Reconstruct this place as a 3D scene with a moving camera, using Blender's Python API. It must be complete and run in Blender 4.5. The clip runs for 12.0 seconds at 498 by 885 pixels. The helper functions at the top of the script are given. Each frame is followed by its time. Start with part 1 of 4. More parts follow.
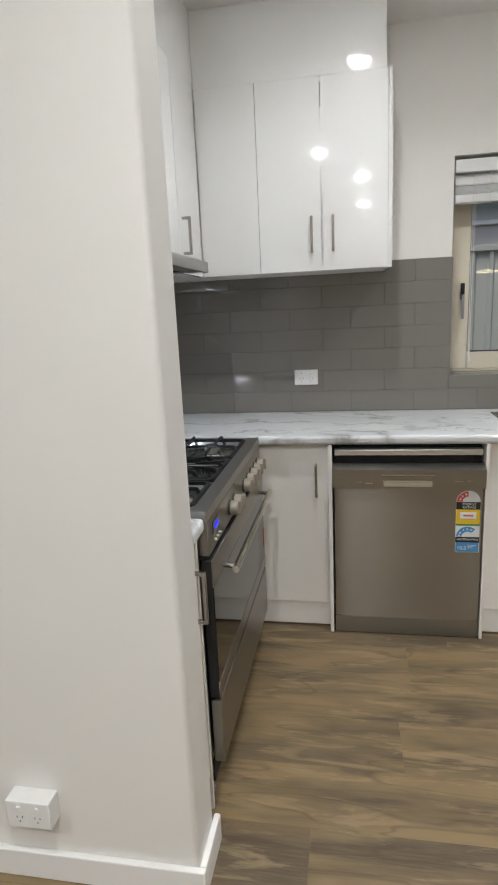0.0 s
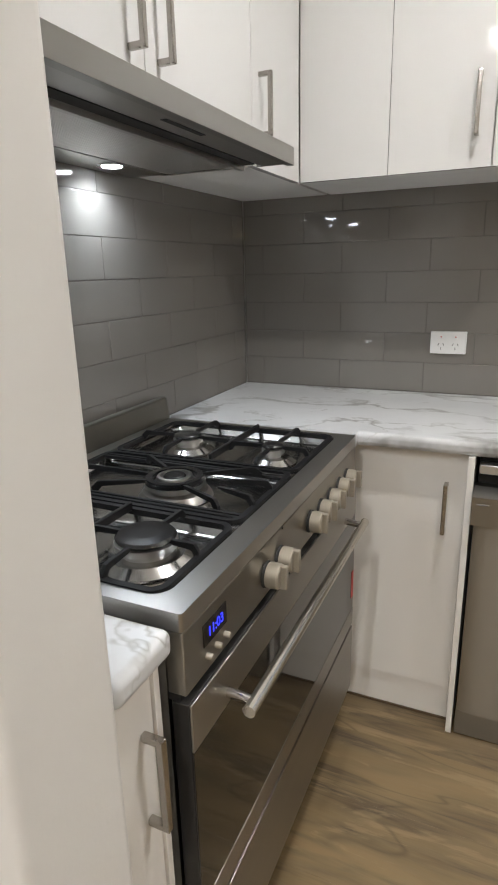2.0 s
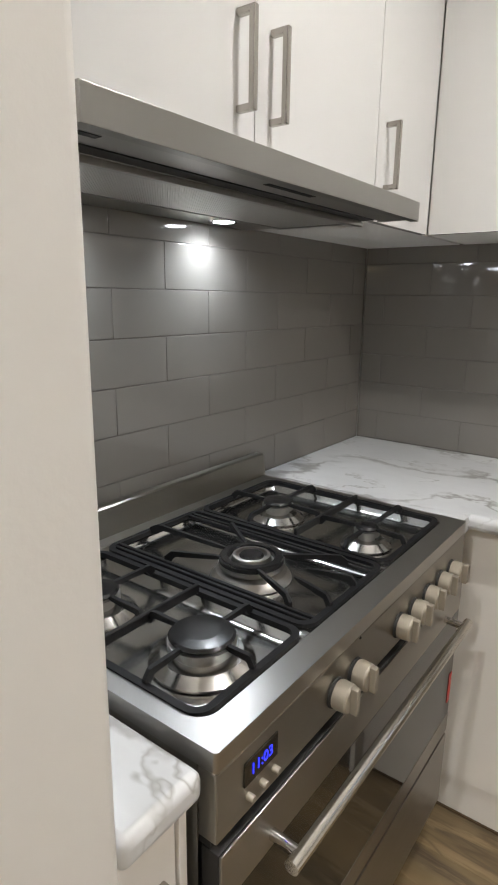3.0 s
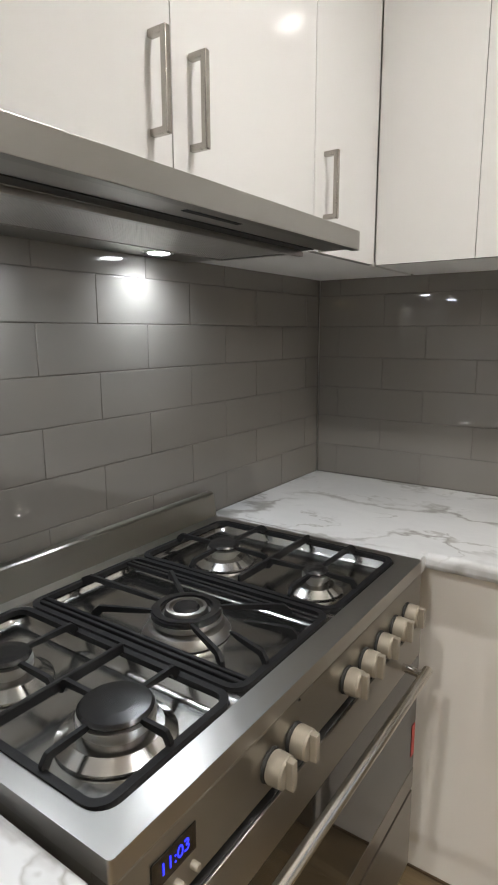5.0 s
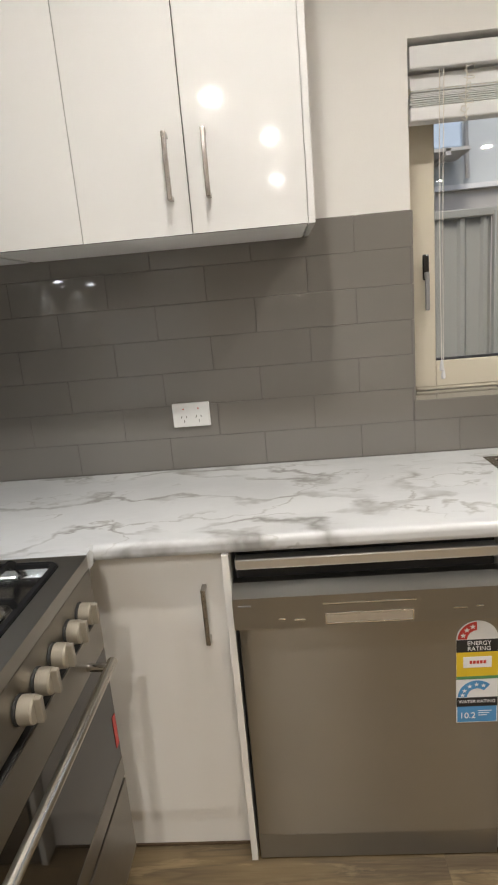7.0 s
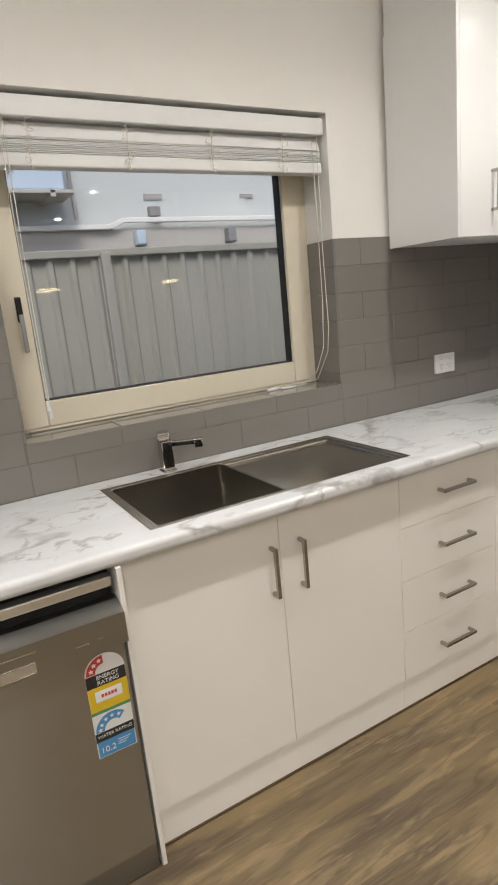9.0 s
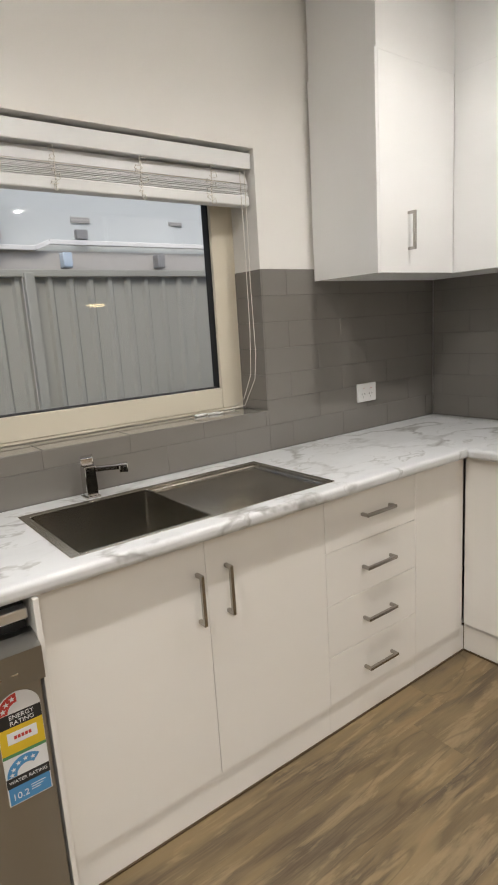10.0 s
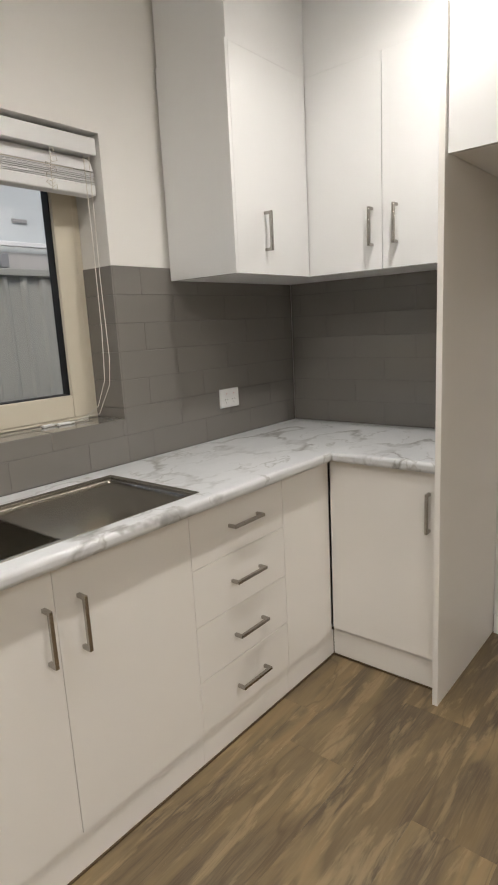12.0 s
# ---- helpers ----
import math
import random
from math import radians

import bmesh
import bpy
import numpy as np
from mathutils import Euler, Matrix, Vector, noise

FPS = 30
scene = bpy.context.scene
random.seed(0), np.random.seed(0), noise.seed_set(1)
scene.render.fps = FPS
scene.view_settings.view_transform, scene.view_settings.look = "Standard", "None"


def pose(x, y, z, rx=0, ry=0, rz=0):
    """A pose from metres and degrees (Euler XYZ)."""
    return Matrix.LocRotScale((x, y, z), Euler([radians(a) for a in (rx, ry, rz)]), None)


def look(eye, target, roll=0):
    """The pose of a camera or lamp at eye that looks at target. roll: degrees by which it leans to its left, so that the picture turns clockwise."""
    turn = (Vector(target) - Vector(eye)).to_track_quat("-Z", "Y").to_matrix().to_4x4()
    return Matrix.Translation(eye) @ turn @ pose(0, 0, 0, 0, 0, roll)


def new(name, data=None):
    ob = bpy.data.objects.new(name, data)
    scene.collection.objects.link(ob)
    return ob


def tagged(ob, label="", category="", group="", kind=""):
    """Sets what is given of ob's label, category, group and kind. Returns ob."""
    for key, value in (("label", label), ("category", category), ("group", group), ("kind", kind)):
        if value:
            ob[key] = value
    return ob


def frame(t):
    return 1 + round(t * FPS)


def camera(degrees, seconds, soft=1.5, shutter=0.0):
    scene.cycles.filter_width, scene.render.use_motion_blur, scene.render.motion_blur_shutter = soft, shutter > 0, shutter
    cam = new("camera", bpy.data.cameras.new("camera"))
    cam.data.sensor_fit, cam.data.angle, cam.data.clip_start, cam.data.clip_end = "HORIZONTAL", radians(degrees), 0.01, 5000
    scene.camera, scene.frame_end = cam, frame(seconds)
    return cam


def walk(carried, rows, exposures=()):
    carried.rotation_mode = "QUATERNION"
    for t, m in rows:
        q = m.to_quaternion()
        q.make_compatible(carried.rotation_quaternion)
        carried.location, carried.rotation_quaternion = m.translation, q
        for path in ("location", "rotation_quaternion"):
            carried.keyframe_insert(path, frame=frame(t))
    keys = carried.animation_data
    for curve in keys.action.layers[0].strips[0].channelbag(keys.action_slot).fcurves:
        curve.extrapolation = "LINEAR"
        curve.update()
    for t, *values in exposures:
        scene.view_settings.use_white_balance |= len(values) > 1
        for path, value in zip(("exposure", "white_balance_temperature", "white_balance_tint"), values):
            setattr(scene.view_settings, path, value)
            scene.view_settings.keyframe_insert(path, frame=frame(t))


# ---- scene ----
cam = camera(46.4, 12.0, soft=2.0)
PATH = [
    (0, (0.997, -2.978, 1.423), (0.646, -1.059, 0.982), -2.7),
    (0.5, (0.983, -2.757, 1.452), (0.578, -0.831, 1.097), -1.6),
    (1, (0.996, -2.551, 1.439), (0.401, -0.672, 1.102), -1.8),
    (1.5, (1.023, -2.344, 1.407), (0.286, -0.536, 0.97), -2.3),
    (2, (0.972, -2.119, 1.332), (0.173, -0.375, 0.766), -1.4),
    (2.5, (0.917, -2.025, 1.41), (-0.079, -0.371, 0.887), 0.4),
    (2.7, (0.933, -2.007, 1.409), (-0.141, -0.397, 0.904), 0.9),
    (4.3, (1.055, -1.897, 1.393), (-0.284, -0.477, 0.953), -2.3),
    (4.5, (1.045, -1.894, 1.394), (-0.24, -0.421, 0.97), -1.7),
    (5, (0.99, -1.871, 1.401), (-0.129, -0.255, 1.032), -0.2),
    (5.5, (0.974, -1.844, 1.422), (0.085, -0.089, 1.062), 0.3),
    (6, (1.011, -1.826, 1.408), (0.38, 0.036, 1.042), -0.4),
    (6.5, (1.041, -1.819, 1.414), (0.643, 0.097, 0.999), -2.7),
    (7, (1.063, -1.806, 1.41), (0.931, 0.134, 0.942), -5.0),
    (7.5, (1.108, -1.805, 1.409), (1.271, 0.124, 0.91), -6.7),
    (7.7, (1.143, -1.822, 1.41), (1.424, 0.094, 0.909), -7.2),
    (9.3, (1.221, -1.844, 1.428), (2.254, -0.192, 0.977), -4.8),
    (9.5, (1.225, -1.835, 1.418), (2.3, -0.206, 0.982), -4.4),
    (10, (1.218, -1.841, 1.419), (2.386, -0.267, 1.022), -3.6),
    (10.5, (1.227, -1.85, 1.425), (2.464, -0.328, 1.036), -2.9),
    (11, (1.207, -1.821, 1.414), (2.515, -0.355, 1.044), -3.0),
    (11.5, (1.221, -1.808, 1.406), (2.619, -0.429, 1.028), -3.1),
    (12, (1.322, -1.749, 1.39), (2.825, -0.49, 0.997), -3.0),
]
walk(cam, [(t, look(eye, target, roll)) for t, eye, target, roll in PATH],
     exposures=[(0, 1.16, 6050, 8), (1, 1.22, 6150, 9), (2, 1.32, 6350, 10), (5.5, 1.30, 6550, 10), (7, 1.35, 6650, 10), (10.5, 1.28, 6500, 10), (12, 1.16, 6550, 10)])

# ---- world, sun and exposure ----
world = bpy.data.worlds.new("sky")
scene.world = world
world.use_nodes = True
_wn = world.node_tree.nodes
_sky = _wn.new("ShaderNodeTexSky")
_sky.sky_type = "NISHITA"
_sky.sun_disc = False
_sky.sun_elevation, _sky.sun_rotation = radians(52), radians(200)
_sky.air_density, _sky.dust_density, _sky.ozone_density = 0.8, 3.0, 1.0
_wn["Background"].inputs["Strength"].default_value = 0.066
world.node_tree.links.new(_sky.outputs["Color"], _wn["Background"].inputs["Color"])

_sun = bpy.data.lights.new("sun", "SUN")
_sun.energy, _sun.angle, _sun.color = 0.65, radians(20), (1.0, 0.98, 0.95)
new("sun", _sun).matrix_world = look((0, 0, 0), (-math.sin(radians(200)) * 0.616, -math.cos(radians(200)) * 0.616, -0.788))

CEIL = 2.63
# the last four are unseen, added to brighten the nib wall and cabinet fronts
DOWNLIGHTS_AND_FILL = [(1.04, -1.04), (2.03, -1.04), (3.02, -1.04), (0.75, -2.76), (1.10, -3.77), (1.15, -5.4), (3.1, -3.77), (3.1, -5.4), (-1.0, -3.77), (-1.0, -5.4)]
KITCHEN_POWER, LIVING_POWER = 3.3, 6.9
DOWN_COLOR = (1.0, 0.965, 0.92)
HOOD_LIGHTS = [(0.075, -0.893), (0.07, -1.356)]


# ---- materials ----
def nodes_of(name):
    m = bpy.data.materials.new(name)
    m.use_nodes = True
    return m, m.node_tree, m.node_tree.nodes["Principled BSDF"]


def add(nt, kind, **values):
    n = nt.nodes.new(kind)
    for key, value in values.items():
        n.inputs[key.replace("_", " ")].default_value = value
    return n


def mix(nt, fac, a, b, blend="MIX"):
    n = nt.nodes.new("ShaderNodeMix")
    n.data_type, n.blend_type = "RGBA", blend
    for slot, v in ((0, fac), (6, a), (7, b)):
        if isinstance(v, (int, float)):
            n.inputs[slot].default_value = v
        elif isinstance(v, tuple):
            n.inputs[slot].default_value = (*v, 1.0) if len(v) == 3 else v
        else:
            nt.links.new(v, n.inputs[slot])
    return n.outputs[2]


def ramp(nt, fac, stops):
    n = nt.nodes.new("ShaderNodeValToRGB")
    e = n.color_ramp.elements
    while len(e) < len(stops):
        e.new(0.5)
    for el, (pos, col) in zip(e, stops):
        el.position = pos
        el.color = (*col, 1.0) if isinstance(col, tuple) else (col, col, col, 1.0)
    nt.links.new(fac, n.inputs[0])
    return n.outputs[0]


def coords(nt, scale=(1, 1, 1), scatter=False):
    tc = nt.nodes.new("ShaderNodeTexCoord")
    out = tc.outputs["Object"]
    if scatter:
        info = nt.nodes.new("ShaderNodeObjectInfo")
        sc = nt.nodes.new("ShaderNodeVectorMath")
        sc.operation = "SCALE"
        sc.inputs[0].default_value = (37.0, 19.0, 53.0)
        nt.links.new(info.outputs["Random"], sc.inputs["Scale"])
        ad = nt.nodes.new("ShaderNodeVectorMath")
        nt.links.new(out, ad.inputs[0])
        nt.links.new(sc.outputs[0], ad.inputs[1])
        out = ad.outputs[0]
    mp = nt.nodes.new("ShaderNodeMapping")
    mp.inputs["Scale"].default_value = scale
    nt.links.new(out, mp.inputs["Vector"])
    return mp.outputs["Vector"]


def noise_tex(nt, vec, scale, detail=4.0, rough=0.55, dist=0.0):
    n = add(nt, "ShaderNodeTexNoise", Scale=scale, Detail=detail, Roughness=rough, Distortion=dist)
    nt.links.new(vec, n.inputs["Vector"])
    return n.outputs["Fac"]


def bump(nt, bsdf, height, strength, distance=0.002, slot="Normal"):
    b = add(nt, "ShaderNodeBump", Strength=strength, Distance=distance)
    nt.links.new(height, b.inputs["Height"])
    nt.links.new(b.outputs["Normal"], bsdf.inputs[slot])


def painted(name, colour, rough, grain=90.0, bump_s=0.15, vary=0.06, coat=0.0, wave=0.0):
    m, nt, p = nodes_of(name)
    v = coords(nt)
    big = noise_tex(nt, v, 1.7, 3.0)
    fine = noise_tex(nt, v, grain, 3.0)
    dark = tuple(c * (1 - vary) for c in colour)
    nt.links.new(mix(nt, big, dark, colour), p.inputs["Base Color"])
    r = ramp(nt, noise_tex(nt, v, 7.0), [(0.3, rough * 0.85), (0.7, min(1.0, rough * 1.15))])
    nt.links.new(r, p.inputs["Roughness"])
    if coat:
        p.inputs["Coat Weight"].default_value = coat
        p.inputs["Coat Roughness"].default_value = 0.03
    if wave:
        bump(nt, p, noise_tex(nt, v, 4.0, 1.0), wave, 0.01, "Normal")
    else:
        bump(nt, p, fine, bump_s, 0.001)
    return m


def metal(name, colour, rough, stretch=(1, 1, 1), streak=0.03, bump_s=0.0, brushed=0.0):
    m, nt, p = nodes_of(name)
    if brushed:
        tan = nt.nodes.new("ShaderNodeTangent")
        tan.direction_type, tan.axis = "RADIAL", "Z"
        nt.links.new(tan.outputs["Tangent"], p.inputs["Tangent"])
        p.inputs["Anisotropic"].default_value = brushed
        p.inputs["Anisotropic Rotation"].default_value = 0.25
    p.inputs["Metallic"].default_value = 1.0
    v = coords(nt, stretch)
    n = noise_tex(nt, v, 7.0, 2.0, 0.5)
    big = noise_tex(nt, coords(nt), 5.0, 3.0)
    nt.links.new(ramp(nt, n, [(0.25, rough * (1 - streak)), (0.75, rough * (1 + streak))]), p.inputs["Roughness"])
    nt.links.new(mix(nt, big, tuple(c * 0.95 for c in colour), colour), p.inputs["Base Color"])
    if bump_s:
        bump(nt, p, n, bump_s, 0.0005)
    return m


def plain(name, colour, rough=0.5, metallic=0.0, emit=None, strength=0.0):
    m, nt, p = nodes_of(name)
    v = coords(nt)
    n = noise_tex(nt, v, 40.0, 3.0)
    nt.links.new(mix(nt, n, tuple(c * 0.92 for c in colour), colour), p.inputs["Base Color"])
    p.inputs["Roughness"].default_value = rough
    p.inputs["Metallic"].default_value = metallic
    if emit:
        p.inputs["Emission Color"].default_value = (*emit, 1.0)
        p.inputs["Emission Strength"].default_value = strength
    return m


M_WALL = painted("wall_paint", (0.80, 0.785, 0.755), 0.55, 120, 0.2, 0.05)
M_CEIL = painted("ceiling_paint", (0.82, 0.81, 0.79), 0.8, 120, 0.15, 0.04)
M_SKIRT = painted("skirting_paint", (0.84, 0.83, 0.81), 0.38, 60, 0.1, 0.04)
M_GLOSS = painted("gloss_white_laminate", (0.80, 0.80, 0.795), 0.09, 60, 0.0, 0.02, 0.5, 0.004)
M_SATIN = painted("satin_white_laminate", (0.85, 0.825, 0.785), 0.36, 60, 0.0, 0.02, 0.0, 0.003)
M_CARC = painted("white_melamine", (0.78, 0.77, 0.75), 0.4, 60, 0.05, 0.03)
M_STEEL = metal("brushed_steel_horizontal", (0.37, 0.365, 0.345), 0.31, (1, 1, 3))
M_STEELV = metal("brushed_steel_front", (0.38, 0.362, 0.325), 0.295, (6, 6, 1), 0.0, brushed=0.92)
M_STEELP = metal("brushed_steel_panel", (0.31, 0.292, 0.258), 0.33, (1, 1, 6), 0.04, brushed=0.85)
M_STEELT = metal("hob_steel", (0.46, 0.45, 0.43), 0.33, (1, 6, 1))
M_TRAY = metal("polished_tray", (0.62, 0.61, 0.59), 0.19, (1, 6, 1), 0.15)
M_SINK = metal("sink_steel", (0.46, 0.435, 0.39), 0.22, (1, 8, 1), 0.08)
M_CHROME = metal("chrome", (0.72, 0.71, 0.70), 0.08, (1, 1, 1), 0.3, 0.0)
M_HANDLE = metal("brushed_nickel", (0.43, 0.405, 0.375), 0.24, (8, 8, 1))
M_KNOB = plain("champagne_knob", (0.37, 0.335, 0.275), 0.42, 0.4)
M_SATINM = metal("satin_steel_bar", (0.74, 0.71, 0.65), 0.23, (1, 1, 1))
M_BAR = metal("pale_steel_bar", (0.80, 0.80, 0.80), 0.36, (1, 1, 1))
M_IRON = painted("cast_iron", (0.009, 0.009, 0.010), 0.55, 260, 0.25, 0.3)
M_IRON.node_tree.nodes["Principled BSDF"].inputs["Specular IOR Level"].default_value = 0.25
M_ENAMEL = painted("black_enamel", (0.012, 0.012, 0.013), 0.22, 120, 0.05, 0.2)
M_DARK = plain("dark_gap", (0.012, 0.011, 0.010), 0.7)
M_OVENGLASS = plain("oven_glass", (0.010, 0.009, 0.008), 0.04)
M_PLASTIC = plain("white_plastic", (0.82, 0.82, 0.81), 0.3)
M_SLOT = plain("socket_slot", (0.06, 0.06, 0.06), 0.5)
M_CREAM = painted("cream_aluminium", (0.72, 0.66, 0.54), 0.4, 90, 0.08, 0.05)
M_GASKET = plain("black_gasket", (0.012, 0.012, 0.012), 0.6)
M_BLIND = painted("blind_white", (0.76, 0.765, 0.765), 0.45, 60, 0.1, 0.05)
M_CORD = plain("cord", (0.75, 0.72, 0.66), 0.8)
M_GROUT = painted("grout", (0.160, 0.148, 0.137), 0.8, 200, 0.5, 0.2)
M_LED = plain("led_diffuser", (0.9, 0.9, 0.9), 0.4, 0.0, (1.0, 0.955, 0.90), 90.0)
M_COOLLED = plain("cool_led", (0.9, 0.9, 0.9), 0.4, 0.0, (0.86, 0.93, 1.0), 30.0)
M_BLUE = plain("blue_digits", (0.02, 0.03, 0.4), 0.4, 0.0, (0.02, 0.025, 1.0), 0.9)
M_RED = plain("red_print", (0.55, 0.05, 0.04), 0.45)
M_YELLOW = plain("yellow_print", (0.72, 0.50, 0.03), 0.45)
M_BLUEP = plain("blue_print", (0.08, 0.28, 0.55), 0.45)
M_GREENP = plain("green_print", (0.10, 0.28, 0.12), 0.45)
M_BLACKP = plain("black_print", (0.02, 0.02, 0.02), 0.45)
M_WHITEP = plain("white_print", (0.80, 0.80, 0.80), 0.45)
M_FENCE = painted("fence_steel", (0.40, 0.40, 0.36), 0.5, 90, 0.1, 0.08)
M_RENDER = painted("white_render", (0.61, 0.64, 0.635), 0.8, 40, 0.4, 0.06)
M_RENDER2 = painted("cream_render", (0.52, 0.50, 0.47), 0.8, 40, 0.4, 0.06)
M_AC = plain("pale_blue_enamel", (0.55, 0.66, 0.78), 0.4)
M_GREYM = plain("grey_metal", (0.28, 0.28, 0.28), 0.5)
M_GROUND = painted("gravel_ground", (0.20, 0.18, 0.15), 0.95, 60, 1.0, 0.4)
# brown of the strip that stands in for the shadow gap under kickboards
M_FLOORGAP = painted("floor_gap_brown", (0.10, 0.062, 0.032), 0.6, 80, 0.2, 0.3)
M_WARM = plain("warm_shade", (0.9, 0.8, 0.6), 0.5, 0.0, (1.0, 0.78, 0.42), 4.0)


def tile_material():
    m, nt, p = nodes_of("grey_glazed_tile")
    v = coords(nt, scatter=True)
    info = nt.nodes.new("ShaderNodeObjectInfo")
    base = mix(nt, info.outputs["Random"], (0.192, 0.181, 0.163), (0.208, 0.196, 0.177))
    nt.links.new(mix(nt, noise_tex(nt, v, 9.0), base, (0.200, 0.188, 0.170)), p.inputs["Base Color"])
    nt.links.new(ramp(nt, noise_tex(nt, v, 22.0), [(0.3, 0.03), (0.7, 0.05)]), p.inputs["Roughness"])
    p.inputs["Specular IOR Level"].default_value = 0.62
    bump(nt, p, noise_tex(nt, v, 6.0, 1.5), 0.035, 0.004)
    return m


def marble_material():
    m, nt, p = nodes_of("marble_look_laminate")
    v = coords(nt, (1.0, 1.55, 1.0))
    warp = add(nt, "ShaderNodeTexNoise", Scale=2.2, Detail=5.0, Roughness=0.6)
    nt.links.new(v, warp.inputs["Vector"])
    vm = nt.nodes.new("ShaderNodeVectorMath")
    vm.operation = "MULTIPLY_ADD"
    nt.links.new(warp.outputs["Color"], vm.inputs[0])
    vm.inputs[1].default_value = (0.55, 0.55, 0.55)
    nt.links.new(v, vm.inputs[2])
    cloud = noise_tex(nt, vm.outputs[0], 2.3, 4.0, 0.6)
    vein1 = ramp(nt, noise_tex(nt, vm.outputs[0], 2.4, 1.5, 0.4), [(0.466, 0.0), (0.496, 0.9), (0.503, 1.0), (0.532, 0.0)])
    vein2 = ramp(nt, noise_tex(nt, vm.outputs[0], 4.6, 2.0, 0.45), [(0.478, 0.0), (0.5, 0.85), (0.522, 0.0)])
    gate = ramp(nt, noise_tex(nt, v, 3.4, 3.0), [(0.38, 0.05), (0.58, 1.0)])
    gate2 = ramp(nt, noise_tex(nt, v, 4.9, 2.0, 0.5, 0.4), [(0.42, 0.0), (0.60, 1.0)])
    base = mix(nt, ramp(nt, cloud, [(0.40, 0.0), (0.70, 0.8)]), (0.67, 0.68, 0.69), (0.53, 0.54, 0.55))
    c = mix(nt, mix(nt, 1.0, vein1, gate, "MULTIPLY"), base, (0.25, 0.245, 0.235))
    c = mix(nt, mix(nt, 1.0, vein2, gate2, "MULTIPLY"), c, (0.34, 0.335, 0.32))
    nt.links.new(c, p.inputs["Base Color"])
    p.inputs["Roughness"].default_value = 0.28
    bump(nt, p, noise_tex(nt, v, 220.0, 2.0), 0.05, 0.0005)
    return m


def plank_material():
    m, nt, p = nodes_of("oak_vinyl_plank")
    info = nt.nodes.new("ShaderNodeObjectInfo")
    patch = noise_tex(nt, coords(nt, (1.0, 4.2, 1.0), scatter=True), 1.5, 3.0, 0.5, 0.7)
    wide = noise_tex(nt, coords(nt, (1.0, 5.0, 1.0), scatter=True), 1.4, 3.0, 0.5, 0.6)
    grain = noise_tex(nt, coords(nt, (1.0, 7.0, 1.0), scatter=True), 2.0, 4.0, 0.55, 0.8)
    fine = noise_tex(nt, coords(nt, (1.0, 20.0, 1.0), scatter=True), 9.0, 4.0, 0.65, 0.5)
    worn = noise_tex(nt, coords(nt, (1.0, 6.0, 1.0), scatter=True), 3.5, 5.0, 0.65, 0.4)
    crack = noise_tex(nt, coords(nt, (1.0, 7.0, 1.0), scatter=True), 1.1, 2.0, 0.45, 0.6)
    tone = mix(nt, info.outputs["Random"], (0.140, 0.097, 0.048), (0.215, 0.150, 0.073))
    c = mix(nt, ramp(nt, wide, [(0.36, 0.9), (0.48, 0.25), (0.57, 0.0)]), tone, (0.074, 0.053, 0.032))
    c = mix(nt, ramp(nt, patch, [(0.49, 0.0), (0.60, 0.55), (0.72, 0.8)]), c, (0.270, 0.190, 0.093))
    c = mix(nt, ramp(nt, patch, [(0.32, 0.6), (0.44, 0.0)]), c, (0.110, 0.082, 0.050))
    c = mix(nt, ramp(nt, grain, [(0.34, 0.7), (0.43, 0.25), (0.52, 0.0)]), c, (0.074, 0.052, 0.031))
    c = mix(nt, ramp(nt, fine, [(0.42, 0.0), (0.66, 0.3)]), c, (0.235, 0.180, 0.110))
    c = mix(nt, ramp(nt, worn, [(0.54, 0.0), (0.60, 0.35), (0.70, 0.55)]), c, (0.34, 0.255, 0.145))
    c = mix(nt, ramp(nt, crack, [(0.484, 0.0), (0.497, 0.45), (0.510, 0.0)]), c, (0.060, 0.040, 0.022))
    kv = add(nt, "ShaderNodeTexVoronoi", Scale=1.5)
    nt.links.new(coords(nt, (0.8, 2.2, 1.0), scatter=True), kv.inputs["Vector"])
    c = mix(nt, ramp(nt, kv.outputs["Distance"], [(0.025, 0.95), (0.05, 0.45), (0.12, 0.0)]), c, (0.030, 0.019, 0.010))
    nt.links.new(c, p.inputs["Base Color"])
    nt.links.new(ramp(nt, fine, [(0.3, 0.38), (0.7, 0.52)]), p.inputs["Roughness"])
    bump(nt, p, fine, 0.12, 0.0006)
    return m


def glass_material():
    m, nt, p = nodes_of("window_glass")
    p.inputs["Transmission Weight"].default_value = 1.0
    p.inputs["Roughness"].default_value = 0.0
    p.inputs["IOR"].default_value = 1.45
    p.inputs["Base Color"].default_value = (0.96, 0.975, 0.97, 1.0)
    return m


def mesh_filter_material():
    m, nt, p = nodes_of("filter_mesh")
    p.inputs["Metallic"].default_value = 1.0
    p.inputs["Base Color"].default_value = (0.58, 0.57, 0.55, 1.0)
    p.inputs["Roughness"].default_value = 0.38
    w = add(nt, "ShaderNodeTexWave", Scale=110.0)
    w.bands_direction = "DIAGONAL"
    nt.links.new(coords(nt), w.inputs["Vector"])
    bump(nt, p, w.outputs["Fac"], 0.6, 0.001)
    return m


M_TILE, M_MARBLE, M_PLANK, M_GLASS, M_FILTER = tile_material(), marble_material(), plank_material(), glass_material(), mesh_filter_material()


